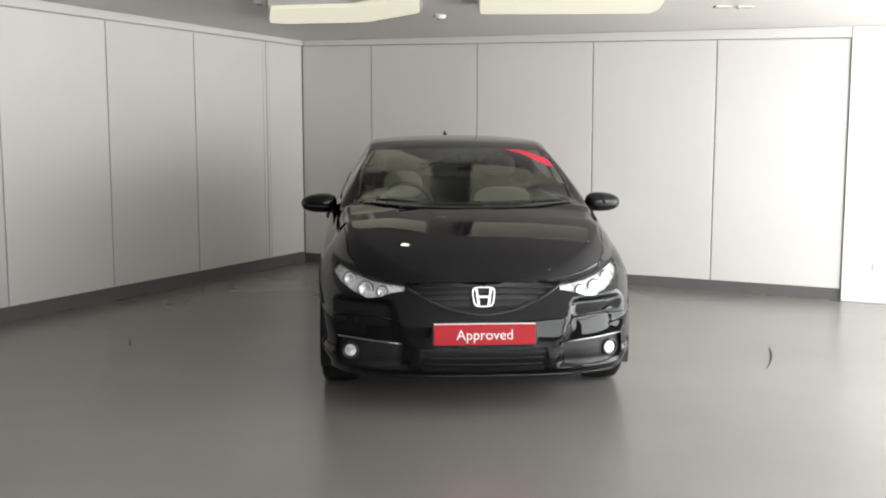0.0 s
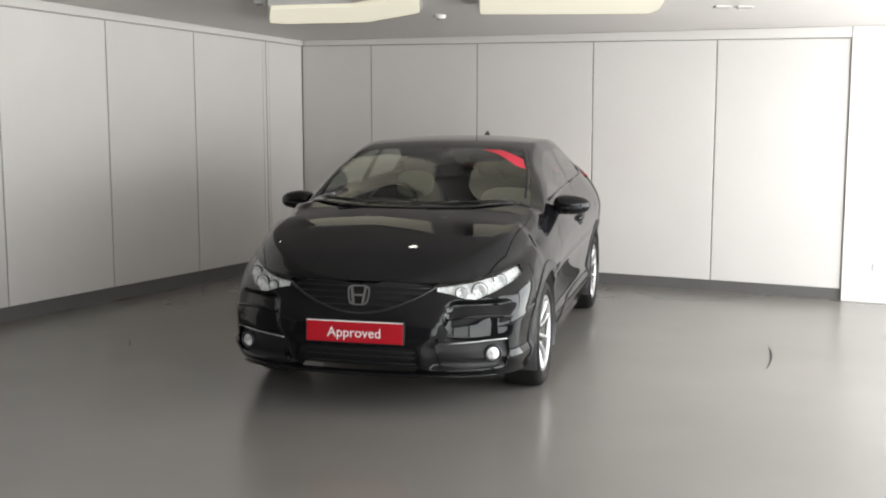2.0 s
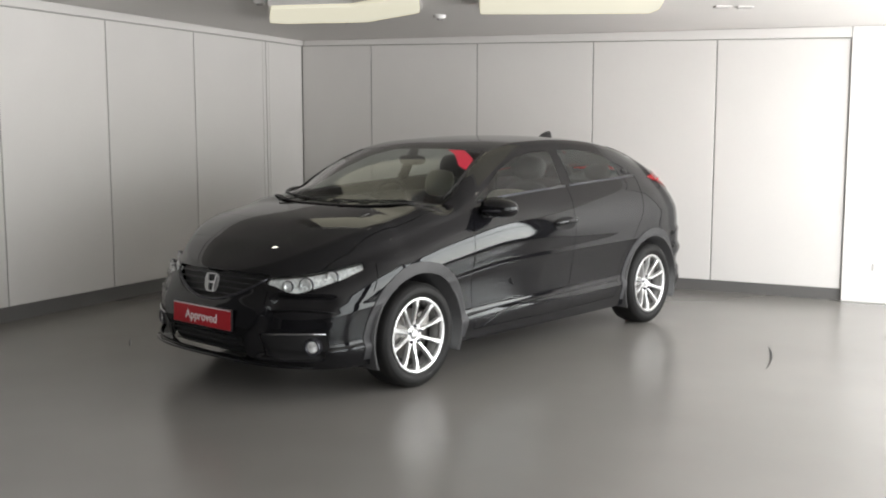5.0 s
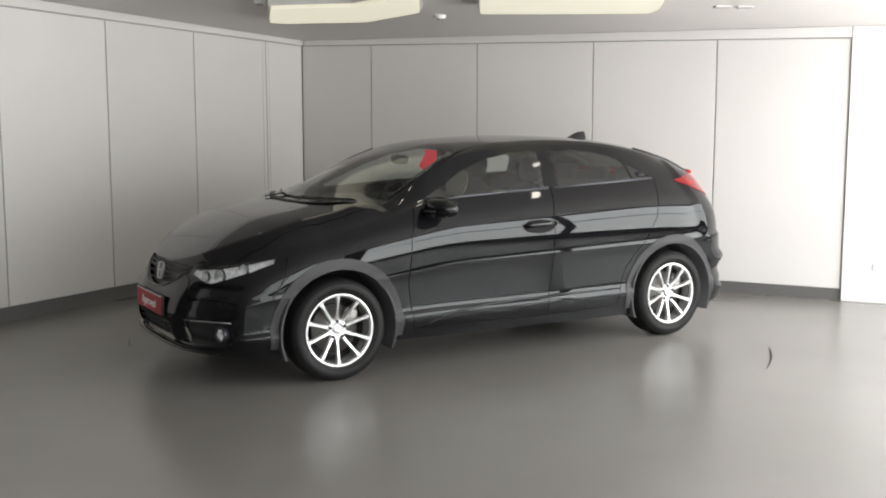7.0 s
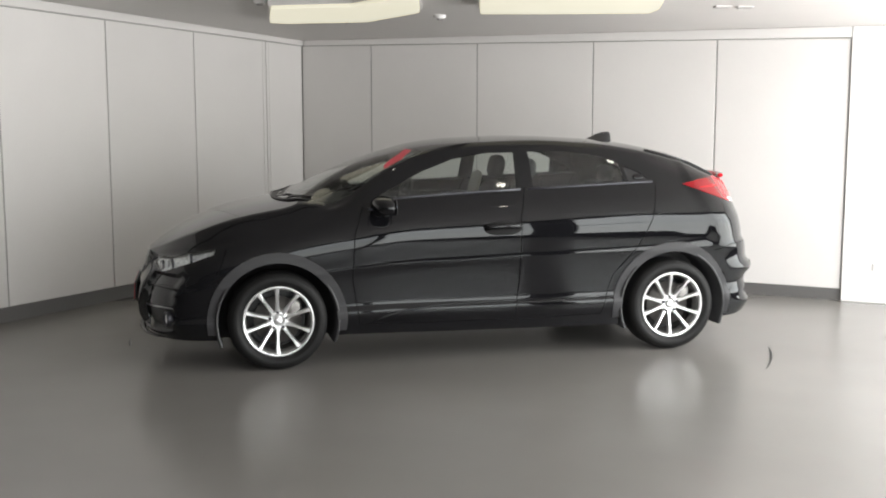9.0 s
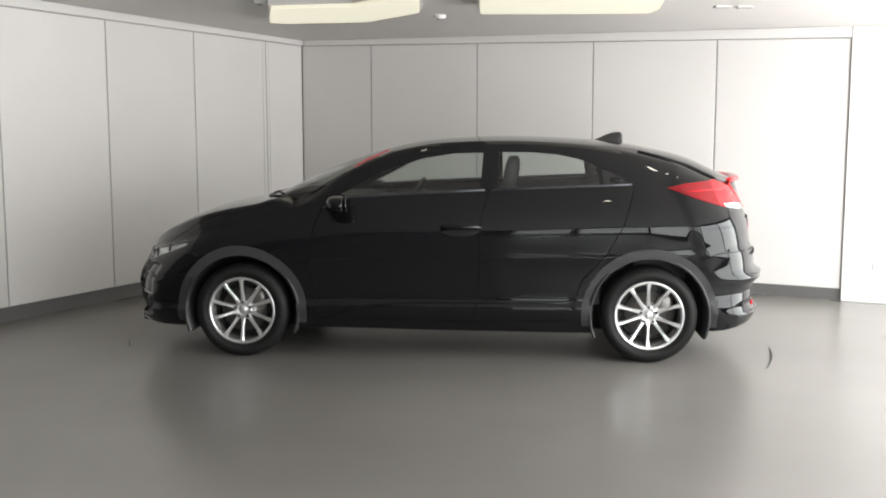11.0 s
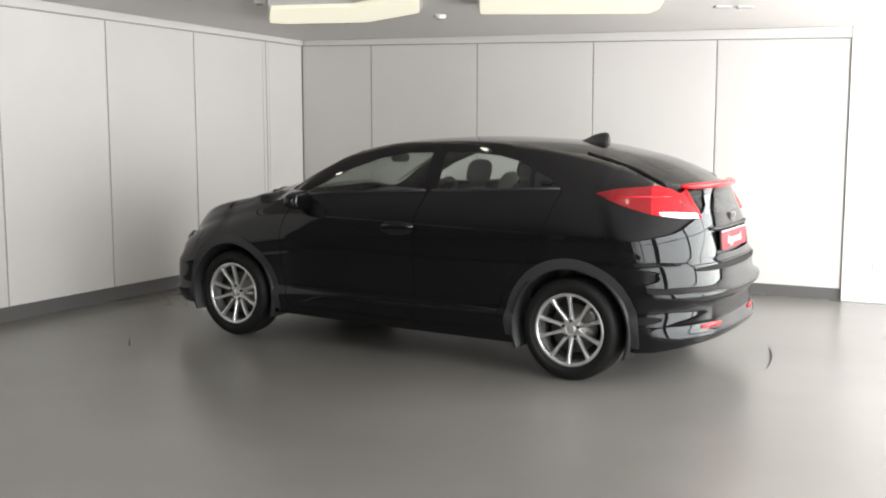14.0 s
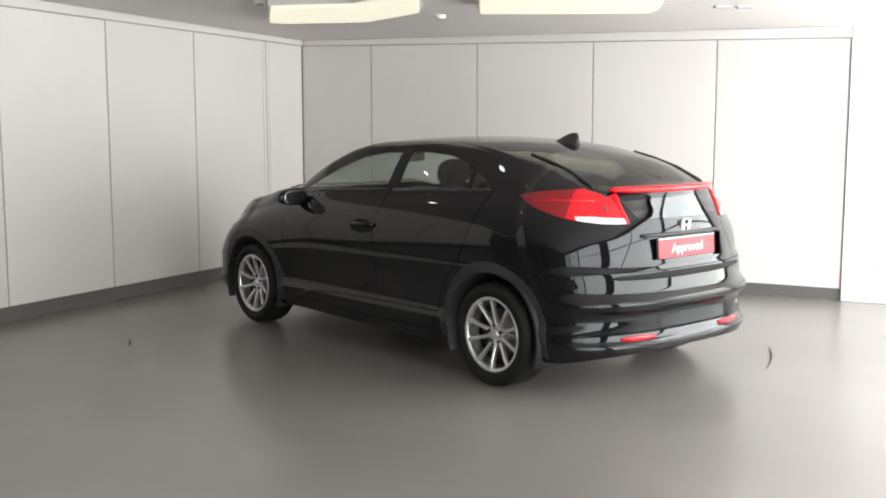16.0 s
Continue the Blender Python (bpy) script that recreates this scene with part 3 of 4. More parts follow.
GAPS = [(SIDEWAYS, flank, FRONT_DOOR[:8]), (SIDEWAYS, flank, REAR_DOOR[3:9]),
        (SIDEWAYS, low_flank, [(-0.30, 0.745), (-0.33, 0.66), (-0.36, 0.60)]), (SIDEWAYS, low_flank, [(2.90, 0.66), (3.02, 0.70), (3.2, 0.705)]),
        (DOWNWARDS, upper, HOOD[2:7]), (DOWNWARDS, upper, [(q, -y) for q, y in HOOD[2:7]]),
        (FRONTWAYS, tail, [(-0.62, 0.70), (0.62, 0.70)]), (FRONTWAYS, tail, [(0.54, 0.70), (0.43, 0.88), (0.43, 0.95)]),
        (FRONTWAYS, tail, [(-0.54, 0.70), (-0.43, 0.88), (-0.43, 0.95)])]

for cx in (0.0, WHEELBASE):
    for r in (ARCH_IN, ARCH_OUT):
        carve(ring(cx, HUB_Z, r), SIDEWAYS, low_flank)
carve([(-0.6, 0.05), (3.2, 0.05), (3.2, 0.232), (-0.6, 0.232)], SIDEWAYS, low_flank, 0.04)
for outline in (FRONT_GLASS, REAR_GLASS, FIXED_GLASS):
    carve(outline, SIDEWAYS, flank)
carve(SCREEN, DOWNWARDS, upper)
carve(STICKER, DOWNWARDS, upper)
carve(REAR_SCREEN, DOWNWARDS, upper)
for s in (1, -1):
    carve([(s * y, z) for y, z in HEADLAMP], FRONTWAYS, nose)
    carve([(s * y, z) for y, z in FOG], FRONTWAYS, nose)
carve(GRILLE, FRONTWAYS, nose)
carve(INTAKE, FRONTWAYS, nose)
carve(CHIN, FRONTWAYS, nose)
carve(TAILLAMP, SIDEWAYS, tail_side)
carve(REVERSE, SIDEWAYS, tail_side)
carve(LAMP_TIP, SIDEWAYS, tail_side)
for s in (1, -1):
    carve([(s * 0.43, 0.93), (s * 0.43, 1.17), (s * 0.45, 1.17), (s * 0.45, 0.93)], FRONTWAYS, tail)
carve(LOW_GLASS, FRONTWAYS, tail)
carve(RECESS, FRONTWAYS, tail)
GAP_QUADS = [(view, keep, quad) for view, keep, line in GAPS for quad in strip(line, 0.0035 if view == DOWNWARDS else 0.005)]
for view, keep, quad in GAP_QUADS:
    carve(quad, view, keep, 0.05)


def region_of(c, n):
    """Which panel of the car a face belongs to, and on which side."""
    q, y, z = AXIS - c.x, c.y - SIDE, c.z
    s = 1 if y > 0 else -1
    if abs(y) > 0.5 and z < 0.9:
        for cx in (0.0, WHEELBASE):
            r = math.hypot(q - cx, z - HUB_Z)
            if r < ARCH_IN - 0.0005:
                return None
            if r < ARCH_OUT - 0.0005 and z > 0.232:
                return "cladding", s, cx
    if flank(c, n):
        if inside((q, z), FRONT_GLASS):
            return "front_glass", s
        if inside((q, z), REAR_GLASS):
            return "rear_glass", s
        if inside((q, z), FIXED_GLASS):
            return "fixed_glass", s
    if upper(c, n):
        if inside((q, y), SCREEN):
            return ("sticker", 0) if inside((q, y), STICKER) else ("screen", 0)
        if inside((q, y), REAR_SCREEN):
            return "rear_screen", 0
    if nose(c, n):
        if inside((abs(y), z), HEADLAMP):
            return "headlamp", s
        if inside((abs(y), z), FOG):
            return "fog", s
        if inside((y, z), GRILLE):
            return "grille", 0
        if inside((y, z), INTAKE):
            return "intake", 0
        if inside((y, z), CHIN):
            return "chin", 0
    if tail_side(c, n) and inside((q, z), TAILLAMP) and not (tail(c, n) and abs(y) < 0.43):
        if inside((q, z), REVERSE):
            return "reverse", s
        return ("lamp_tip", s) if inside((q, z), LAMP_TIP) else ("taillamp", s)
    if tail(c, n):
        if inside((y, z), LOW_GLASS):
            return "low_glass", 0
        if inside((y, z), RECESS):
            return "recess", 0
    for view, keep, quad in GAP_QUADS:
        if keep(c, n) and inside(flat(c, view), quad):
            return "gap", 0
    if flank(c, n) and inside((q, z), FRONT_DOOR):
        return "front_door", s
    if flank(c, n) and inside((q, z), REAR_DOOR):
        return "rear_door", s
    if upper(c, n) and inside((q, y), HOOD):
        return "hood", 0
    if q < -0.1 and z < 0.70:
        return "front_bumper", 0
    if q > 2.85 and z < 0.70:
        return "rear_bumper", 0
    if q > 3.0 and abs(y) < 0.62 and n.x < -0.2:
        return "tailgate", 0
    return "shell", 0


skin.normal_update()
REGIONS = {}
for f in skin.faces:
    key = region_of(f.calc_center_median(), f.normal)
    if key:
        REGIONS.setdefault(key, []).append(f)


def panel(name, key, mat, parent=None, label="", push=0.0, rim=0.006, faces=None):
    """Lifts the faces of one region off the skin as a mesh of its own, with a turned-in edge."""
    faces = faces or REGIONS.get(key, [])
    if not faces:
        return None
    bm = bmesh.new()
    made, normals = {}, []

    def vert(v):
        if v not in made:
            n = skin_normal(v.co)
            made[v] = bm.verts.new(v.co + n * push)
            normals.append(n)
        return made[v]

    own = set(faces)
    for f in faces:
        bm.faces.new([vert(v) for v in f.verts])
    if rim:
        for f in faces:
            vs = list(f.verts)
            for i, a in enumerate(vs):
                b = vs[(i + 1) % len(vs)]
                e = skin.edges.get((a, b))
                if all(g in own for g in e.link_faces) and len(e.link_faces) > 1:
                    continue
                na, nb = skin_normal(a.co), skin_normal(b.co)
                out = (b.co - a.co).cross(na).normalized()
                quad = []
                for co, nn in ((a.co + na * push, out), (b.co + nb * push, out), (b.co + nb * (push - rim), out), (a.co + na * (push - rim), out)):
                    quad.append(bm.verts.new(co))
                    normals.append(nn)
                bm.faces.new((quad[1], quad[0], quad[3], quad[2]))
    mesh = bpy.data.meshes.new(name)
    bm.to_mesh(mesh)
    bm.free()
    mesh.materials.append(mat)
    mesh.shade_smooth()
    mesh.normals_split_custom_set_from_vertices(normals)
    ob = new(name, mesh)
    ob.parent = parent or car
    if label:
        tagged(ob, label)
    return ob


def lathe(profile, n=48, axis="Y"):
    """Turns a profile of (radius, offset) about the y axis; closes it if it ends where it starts."""
    bm = bmesh.new()
    rows = [[bm.verts.new((r * math.cos(2 * math.pi * i / n), o, r * math.sin(2 * math.pi * i / n))) for r, o in profile] for i in range(n)]
    for i in range(n):
        a, b = rows[i], rows[(i + 1) % n]
        for j in range(len(profile) - 1):
            bm.faces.new((a[j], a[j + 1], b[j + 1], b[j]))
    bmesh.ops.remove_doubles(bm, verts=bm.verts[:], dist=1e-5)
    bmesh.ops.recalc_face_normals(bm, faces=bm.faces[:])
    return bm


def sweep(points, w, h, seg=8, taper=None):
    """A rounded bar along a line of points, w across and h high."""
    bm = bmesh.new()
    rows = []
    n = len(points)
    for i, p in enumerate(points):
        d = (Vector(points[min(i + 1, n - 1)]) - Vector(points[max(i - 1, 0)])).normalized()
        side = d.cross(Vector((0, 0, 1)))
        side = side.normalized() if side.length > 1e-4 else Vector((0, 1, 0))
        up = side.cross(d)
        k = taper(i / (n - 1)) if taper else 1
        rows.append([bm.verts.new(Vector(p) + side * (w / 2 * k * math.cos(2 * math.pi * j / seg)) + up * (h / 2 * k * math.sin(2 * math.pi * j / seg))) for j in range(seg)])
    for a, b in zip(rows, rows[1:]):
        for j in range(seg):
            bm.faces.new((a[j], a[(j + 1) % seg], b[(j + 1) % seg], b[j]))
    bm.faces.new(rows[0][::-1]), bm.faces.new(rows[-1])
    bmesh.ops.recalc_face_normals(bm, faces=bm.faces[:])
    return bm


def blob(center, size, power=2.6, seg=20):
    """A rounded box: a superellipsoid."""
    bm = bmesh.new()
    bmesh.ops.create_uvsphere(bm, u_segments=seg, v_segments=seg // 2 + 2, radius=1)
    for v in bm.verts:
        d = v.co
        k = (abs(d.x) ** power + abs(d.y) ** power + abs(d.z) ** power) ** (-1 / power)
        v.co = Vector((center[0] + d.x * k * size[0], center[1] + d.y * k * size[1], center[2] + d.z * k * size[2]))
    return bm


def lettering(name, text, size, mat, parent, m, depth=0.001):
    """A word in the built-in font, as a mesh that lies on its sign."""
    cu = bpy.data.curves.new(name, "FONT")
    cu.body, cu.size, cu.align_x, cu.align_y, cu.extrude = text, size, "CENTER", "CENTER", depth
    tmp = bpy.data.objects.new("tmp", cu)
    scene.collection.objects.link(tmp)
    mesh = bpy.data.meshes.new_from_object(tmp.evaluated_get(bpy.context.evaluated_depsgraph_get()))
    bpy.data.objects.remove(tmp)
    mesh.materials.clear()
    mesh.materials.append(mat)
    ob = new(name, mesh)
    ob.matrix_world = m
    ob.parent = parent
    return ob


# ---- car body panels ----
def build_body():
    panel("body_shell", ("shell", 0), M_PAINT, label="gloss black roof, pillars and wings")
    panel("bonnet", ("hood", 0), M_PAINT, label="gloss black bonnet")
    panel("front_bumper", ("front_bumper", 0), M_PAINT, label="gloss black front bumper")
    panel("bumper_centre", ("chin", 0), M_PAINT, label="raised gloss black centre of the bumper", push=0.004, rim=0.010)
    panel("rear_bumper", ("rear_bumper", 0), M_PAINT, label="gloss black rear bumper")
    panel("tailgate", ("tailgate", 0), M_PAINT, label="gloss black tailgate")
    panel("panel_gap", ("gap", 0), M_GAP, push=-0.006, rim=0)
    screen = panel("windscreen", ("screen", 0), M_SCREEN, rim=0)
    panel("sticker", ("sticker", 0), M_STICKER, screen, "bright red sticker across the windscreen corner", rim=0)
    panel("rear_window", ("rear_screen", 0), M_DARKGLASS, rim=0.003)
    panel("lower_rear_window", ("low_glass", 0), M_DARKGLASS, rim=0.003)
    doors = {}
    for s in (1, -1):
        fd = panel("front_door", ("front_door", s), M_PAINT)
        rd = panel("rear_door", ("rear_door", s), M_PAINT)
        doors[s] = (fd, rd)
        panel("door_glass", ("front_glass", s), M_GLASS, fd, rim=0)
        panel("door_glass", ("rear_glass", s), M_GLASS, rd, rim=0)
        panel("quarter_panel", ("fixed_glass", s), M_BLACK, rd, "black cover with the hidden rear handle", push=-0.004)
        for cx in (0.0, WHEELBASE):
            panel("arch_trim", ("cladding", s, cx), M_CLAD, label="matt grey plastic wheel arch trim", push=0.005, rim=0.018)
    return doors


DOORS = build_body()


# ---- wheels ----
def build_wheel():
    wheel = empty("wheel")
    R = HUB_Z
    part("tyre", lathe([(0.206, -0.085), (0.222, -0.098), (0.256, -0.108), (0.278, -0.104), (0.294, -0.092), (0.301, -0.07), (R, -0.03), (R, 0.03), (0.301, 0.07),
                        (0.296, 0.088), (0.288, 0.097), (0.276, 0.1045), (0.274, 0.1065), (0.254, 0.108), (0.240, 0.106), (0.238, 0.103), (0.228, 0.100), (0.214, 0.090), (0.206, 0.08), (0.185, 0.0), (0.206, -0.085)], 64),
         M_RUBBER, wheel, "worn black road tyre", smooth=True)
    rim = part("rim", lathe([(0.205, 0.070), (0.211, 0.086), (0.2185, 0.096), (0.214, 0.100), (0.204, 0.098), (0.198, 0.088), (0.196, 0.070), (0.205, 0.070)], 64),
               M_ALLOY, wheel, "silver ten-spoke alloy rim", smooth=True)
    part("barrel", lathe([(0.186, -0.07), (0.204, 0.069), (0.195, 0.069), (0.179, -0.06), (0.186, -0.07)], 48), M_BARREL, rim, "dusty dark inside of the rim", smooth=True)
    for i in range(10):
        a = 2 * math.pi * (i + 0.5) / 10 + (0.025 if i % 2 else -0.025)
        bm = bmesh.new()
        rows = []
        for r, w, o, d in ((0.045, 0.030, 0.060, 0.03), (0.075, 0.020, 0.066, 0.026), (0.12, 0.0165, 0.078, 0.024), (0.16, 0.0185, 0.088, 0.024), (0.187, 0.023, 0.092, 0.024), (0.205, 0.034, 0.094, 0.02)):
            rows.append([bm.verts.new((r, o2, w2)) for w2, o2 in ((-w / 2 - 0.003, o - d), (-w / 2, o - 0.004), (-w * 0.3, o), (w * 0.3, o), (w / 2, o - 0.004), (w / 2 + 0.003, o - d))])
        for p, q in zip(rows, rows[1:]):
            for j in range(5):
                bm.faces.new((p[j], p[j + 1], q[j + 1], q[j]))
        bm.faces.new(rows[0]), bm.faces.new(rows[-1][::-1])
        bmesh.ops.recalc_face_normals(bm, faces=bm.faces[:])
        part("spoke", moved(bm, Matrix.Rotation(a, 4, "Y")), M_ALLOY, rim)
    part("hub", lathe([(0.001, 0.048), (0.056, 0.046), (0.062, 0.053), (0.058, 0.060), (0.036, 0.062), (0.032, 0.056), (0.001, 0.056)], 32), M_ALLOY, rim, smooth=True)
    part("centre_cap", lathe([(0.001, 0.070), (0.018, 0.069), (0.025, 0.066), (0.027, 0.056)], 24), M_ALLOY, rim, "bright round centre cap", smooth=True)
    for i in range(5):
        a = 2 * math.pi * i / 5 + 0.3
        nut = bmesh.new()
        bmesh.ops.create_cone(nut, cap_ends=True, segments=6, radius1=0.011, radius2=0.009, depth=0.02)
        part("wheel_nut", moved(nut, Matrix.Translation((0.050 * math.cos(a), 0.064, 0.050 * math.sin(a))) @ Matrix.Rotation(radians(-90), 4, "X")), M_SATIN, rim)
    part("brake_disc", lathe([(0.05, 0.0), (0.145, 0.0), (0.145, 0.022), (0.08, 0.024), (0.075, 0.045), (0.05, 0.045)], 48), M_DISC, wheel, "steel brake disc", smooth=True)
    part("brake_caliper", blob((-0.10, 0.02, 0.07), (0.05, 0.035, 0.06), 3), M_DISC, wheel)
    part("inner_drum", lathe([(0.001, -0.06), (0.178, -0.06), (0.178, -0.05), (0.001, -0.05)], 32), M_BLACK, wheel)
    return wheel


def build_wheels():
    wheel = build_wheel()
    poses = []
    for q in (0.0, WHEELBASE):
        for s in (1, -1):
            poses.append(Matrix.Translation(cp(q, s * 0.755, HUB_Z)) @ pose(0, 0, 0, 0, 0, 0 if s > 0 else 180))
    wheel.matrix_world = poses[0]
    others = [copy_thing(wheel, m) for m in poses[1:]]
    for w in (wheel, *others):
        w.parent = car
    # wheel housings and floor pan
    for q in (0.0, WHEELBASE):
        for s in (1, -1):
            bm = lathe([(0.36, 0.0), (0.378, 0.0), (0.378, -0.30), (0.001, -0.30), (0.001, -0.285), (0.36, -0.285), (0.36, 0.0)], 40)
            bmesh.ops.bisect_plane(bm, geom=bm.verts[:] + bm.edges[:] + bm.faces[:], plane_co=(0, 0, -0.14), plane_no=(0, 0, -1), clear_outer=True)
            m = Matrix.Translation(cp(q, s * 0.862, HUB_Z)) @ pose(0, 0, 0, 0, 0, 0 if s > 0 else 180)
            part("wheel_housing", moved(bm, m), M_BLACK, car, smooth=True)
    part("floor_pan", join(box_bm(AXIS - 2.2, AXIS - 0.4, -0.80 + SIDE, 0.80 + SIDE, 0.20, 0.29, 0.02),
                           box_bm(AXIS - 0.42, AXIS + 0.62, -0.54 + SIDE, 0.54 + SIDE, 0.20, 0.60, 0.04),
                           box_bm(AXIS - 3.22, AXIS - 2.18, -0.54 + SIDE, 0.54 + SIDE, 0.24, 0.60, 0.04)), M_BLACK, car, "black underbody")


build_wheels()


# ---- lamps, grille, plates ----
FACE_FRONT = Matrix(((0, 0, 1, 0), (1, 0, 0, 0), (0, 1, 0, 0), (0, 0, 0, 1)))      # a sign's x, y, z on the car's nose
FACE_REAR = Matrix(((0, 0, -1, 0), (-1, 0, 0, 0), (0, 1, 0, 0), (0, 0, 0, 1)))


def outline_bm(points, z0, z1, hole=None):
    """A flat plate or frame from an outline in x, y."""
    bm = bmesh.new()
    n = len(points)
    lo, hi = [bm.verts.new((x, y, z0)) for x, y in points], [bm.verts.new((x, y, z1)) for x, y in points]
    for i in range(n):
        j = (i + 1) % n
        bm.faces.new((lo[i], lo[j], hi[j], hi[i]))
    if hole:
        hl, hh = [bm.verts.new((x, y, z0)) for x, y in hole], [bm.verts.new((x, y, z1)) for x, y in hole]
        for i in range(n):
            j = (i + 1) % n
            bm.faces.new((hl[j], hl[i], hh[i], hh[j]))
            bm.faces.new((hi[i], hi[j], hh[j], hh[i]))
            bm.faces.new((lo[j], lo[i], hl[i], hl[j]))
    else:
        bm.faces.new(hi), bm.faces.new(lo[::-1])
    bmesh.ops.recalc_face_normals(bm, faces=bm.faces[:])
    return bm


def round_trapezoid(w_top, w_bot, h, n=40, power=4.0):
    out = []
    for i in range(n):
        a = 2 * math.pi * i / n
        c, s = math.cos(a), math.sin(a)
        k = (abs(c) ** power + abs(s) ** power) ** (-1 / power)
        y = s * k
        w = w_bot + (w_top - w_bot) * (y + 1) / 2
        out.append((c * k * w / 2, y * h / 2))
    return out


def build_badge(m, size):
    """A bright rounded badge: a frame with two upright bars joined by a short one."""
    badge = part("badge", outline_bm(round_trapezoid(size * 1.22, size * 0.98, size), 0, 0.008,
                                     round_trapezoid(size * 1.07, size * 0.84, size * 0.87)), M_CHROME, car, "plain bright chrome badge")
    badge.matrix_world = m
    bars = []
    for s in (1, -1):
        top, bot = size * 0.36, size * 0.24
        w = size * 0.062
        bars.append(outline_bm([(s * bot - w, -size * 0.40), (s * bot + w, -size * 0.40), (s * top + w, size * 0.40), (s * top - w, size * 0.40)][::s], 0.001, 0.011))
    bars.append(outline_bm([(-size * 0.26, -size * 0.05), (size * 0.26, -size * 0.05), (size * 0.26, size * 0.05), (-size * 0.26, size * 0.05)], 0.001, 0.010))
    part("badge_bar", join(*bars), M_CHROME, badge)
    return badge


def build_plate(m, name):
    frame_part = part(name, moved(box_bm(-0.267, 0.267, -0.060, 0.060, -0.012, 0.0, 0.003), Matrix()), M_BLACK, car, "red showroom plate in a black holder")
    frame_part.matrix_world = m
    part("plate_face", box_bm(-0.26, 0.26, -0.0555, 0.0555, 0.0005, 0.004, 0.0015), M_PLATE, frame_part, "bright red plate face")
    part("plate_edge", box_bm(-0.26, 0.26, 0.050, 0.0555, 0.0042, 0.0055, 0.0004), M_LETTER, frame_part, "thin pale top edge")
    lettering("lettering", "Approved", 0.072, M_LETTER, frame_part, Matrix.Translation((0, -0.006, 0.0055)), 0.001)
    return frame_part


def build_front():
    for s in (1, -1):
        lamp = panel("headlamp", ("headlamp", s), M_LENS, label="clear wrap-round headlamp", rim=0)
        panel("reflector", ("headlamp", s), M_LAMPBED, lamp, "faceted grey and silver lamp interior", push=-0.022, rim=0)
        for y, z, r in ((0.612, 0.648, 0.036), (0.698, 0.690, 0.030), (0.525, 0.640, 0.026)):
            p, n = front_at(s * y, z)
            bowl = lathe([(0.001, 0.0), (r * 0.45, 0.003), (r * 0.75, 0.010), (r, 0.016), (r * 1.1, 0.012), (r * 1.1, 0.0)], 24)
            m = Matrix.Translation(p - n * 0.019) @ Vector((0, 1, 0)).rotation_difference(Vector((1, 0.3 * s, 0.05)).normalized()).to_matrix().to_4x4()
            part("bowl", moved(bowl, m), M_REFLECTOR, lamp, "bright silver lamp bowl", smooth=True)
            bezel = lathe([(r * 1.10, 0.0), (r * 1.24, 0.0), (r * 1.24, 0.011), (r * 1.17, 0.016), (r * 1.10, 0.013), (r * 1.10, 0.0)], 24)
            part("bowl_bezel", moved(bezel, m), M_SATIN, lamp, "dark ring round the lamp bowl", smooth=True)
        panel("fog_recess", ("fog", s), M_BLACK, push=-0.022, rim=0, label="black recess for the fog lamp")
        p, n = front_at(s * 0.690, 0.318)
        turn = Vector((0, 1, 0)).rotation_difference(Vector((1, 0.35 * s, 0)).normalized()).to_matrix().to_4x4()
        fog = part("fog_lamp", lathe([(0.046, -0.03), (0.046, 0.004), (0.040, 0.010), (0.034, 0.004), (0.030, -0.006), (0.001, -0.012)], 32), M_SATIN, car, "round fog lamp", smooth=True,
                   m=Matrix.Translation(p - n * 0.004) @ turn)
        part("fog_lens", lathe([(0.001, 0.006), (0.022, 0.003), (0.035, -0.003)], 24), M_REFLECTOR, fog, smooth=True)
        pts = [front_at(s * y, z)[0] + front_at(s * y, z)[1] * 0.003 for y, z in ((0.42, 0.374), (0.50, 0.380), (0.60, 0.386), (0.68, 0.390), (0.75, 0.391))]
        part("fog_trim", sweep(pts, 0.008, 0.007), M_CHROME, car, "thin bright strip over the fog lamp", smooth=True)
        # the crease under the lamp
        pts = [front_at(s * y, z)[0] + front_at(s * y, z)[1] * 0.001 for y, z in ((0.46, 0.498), (0.56, 0.510), (0.66, 0.512), (0.76, 0.505), (0.82, 0.495))]
        part("bumper_rib", sweep(pts, 0.020, 0.022, taper=lambda t: 0.3 + 0.7 * math.sin(math.pi * t)), M_PAINT, car, smooth=True)
    panel("grille", ("grille", 0), M_BLACK, push=-0.030, rim=0, label="black upper grille")
    panel("air_intake", ("intake", 0), M_BLACK, push=-0.035, rim=0, label="black lower air intake")
    for z, half in ((0.567, 0.21), (0.598, 0.275), (0.630, 0.33), (0.660, 0.37)):
        pts = []
        for i in range(15):
            y = -half + 2 * half * i / 14
            p, n = front_at(y, z)
            pts.append(p - n * 0.012)
        part("grille_bar", sweep(pts, 0.022, 0.009), M_BLACK, car, smooth=True)
    pts = []
    for i in range(25):
        y = -0.40 + 0.80 * i / 24
        zz = 0.527 + 0.135 * (abs(y) / 0.40) ** 1.9
        p, n = front_at(y, zz)
        pts.append(p + n * 0.001)
    part("grille_surround", sweep(pts, 0.016, 0.012), M_SATIN, car, "dark satin strip under the grille", smooth=True)
    for z in (0.262, 0.300, 0.335):
        pts = [front_at(-0.31 + 0.62 * i / 12, z)[0] - front_at(-0.31 + 0.62 * i / 12, z)[1] * 0.016 for i in range(13)]
        part("intake_bar", sweep(pts, 0.018, 0.008), M_BLACK, car, smooth=True)
    lip = []
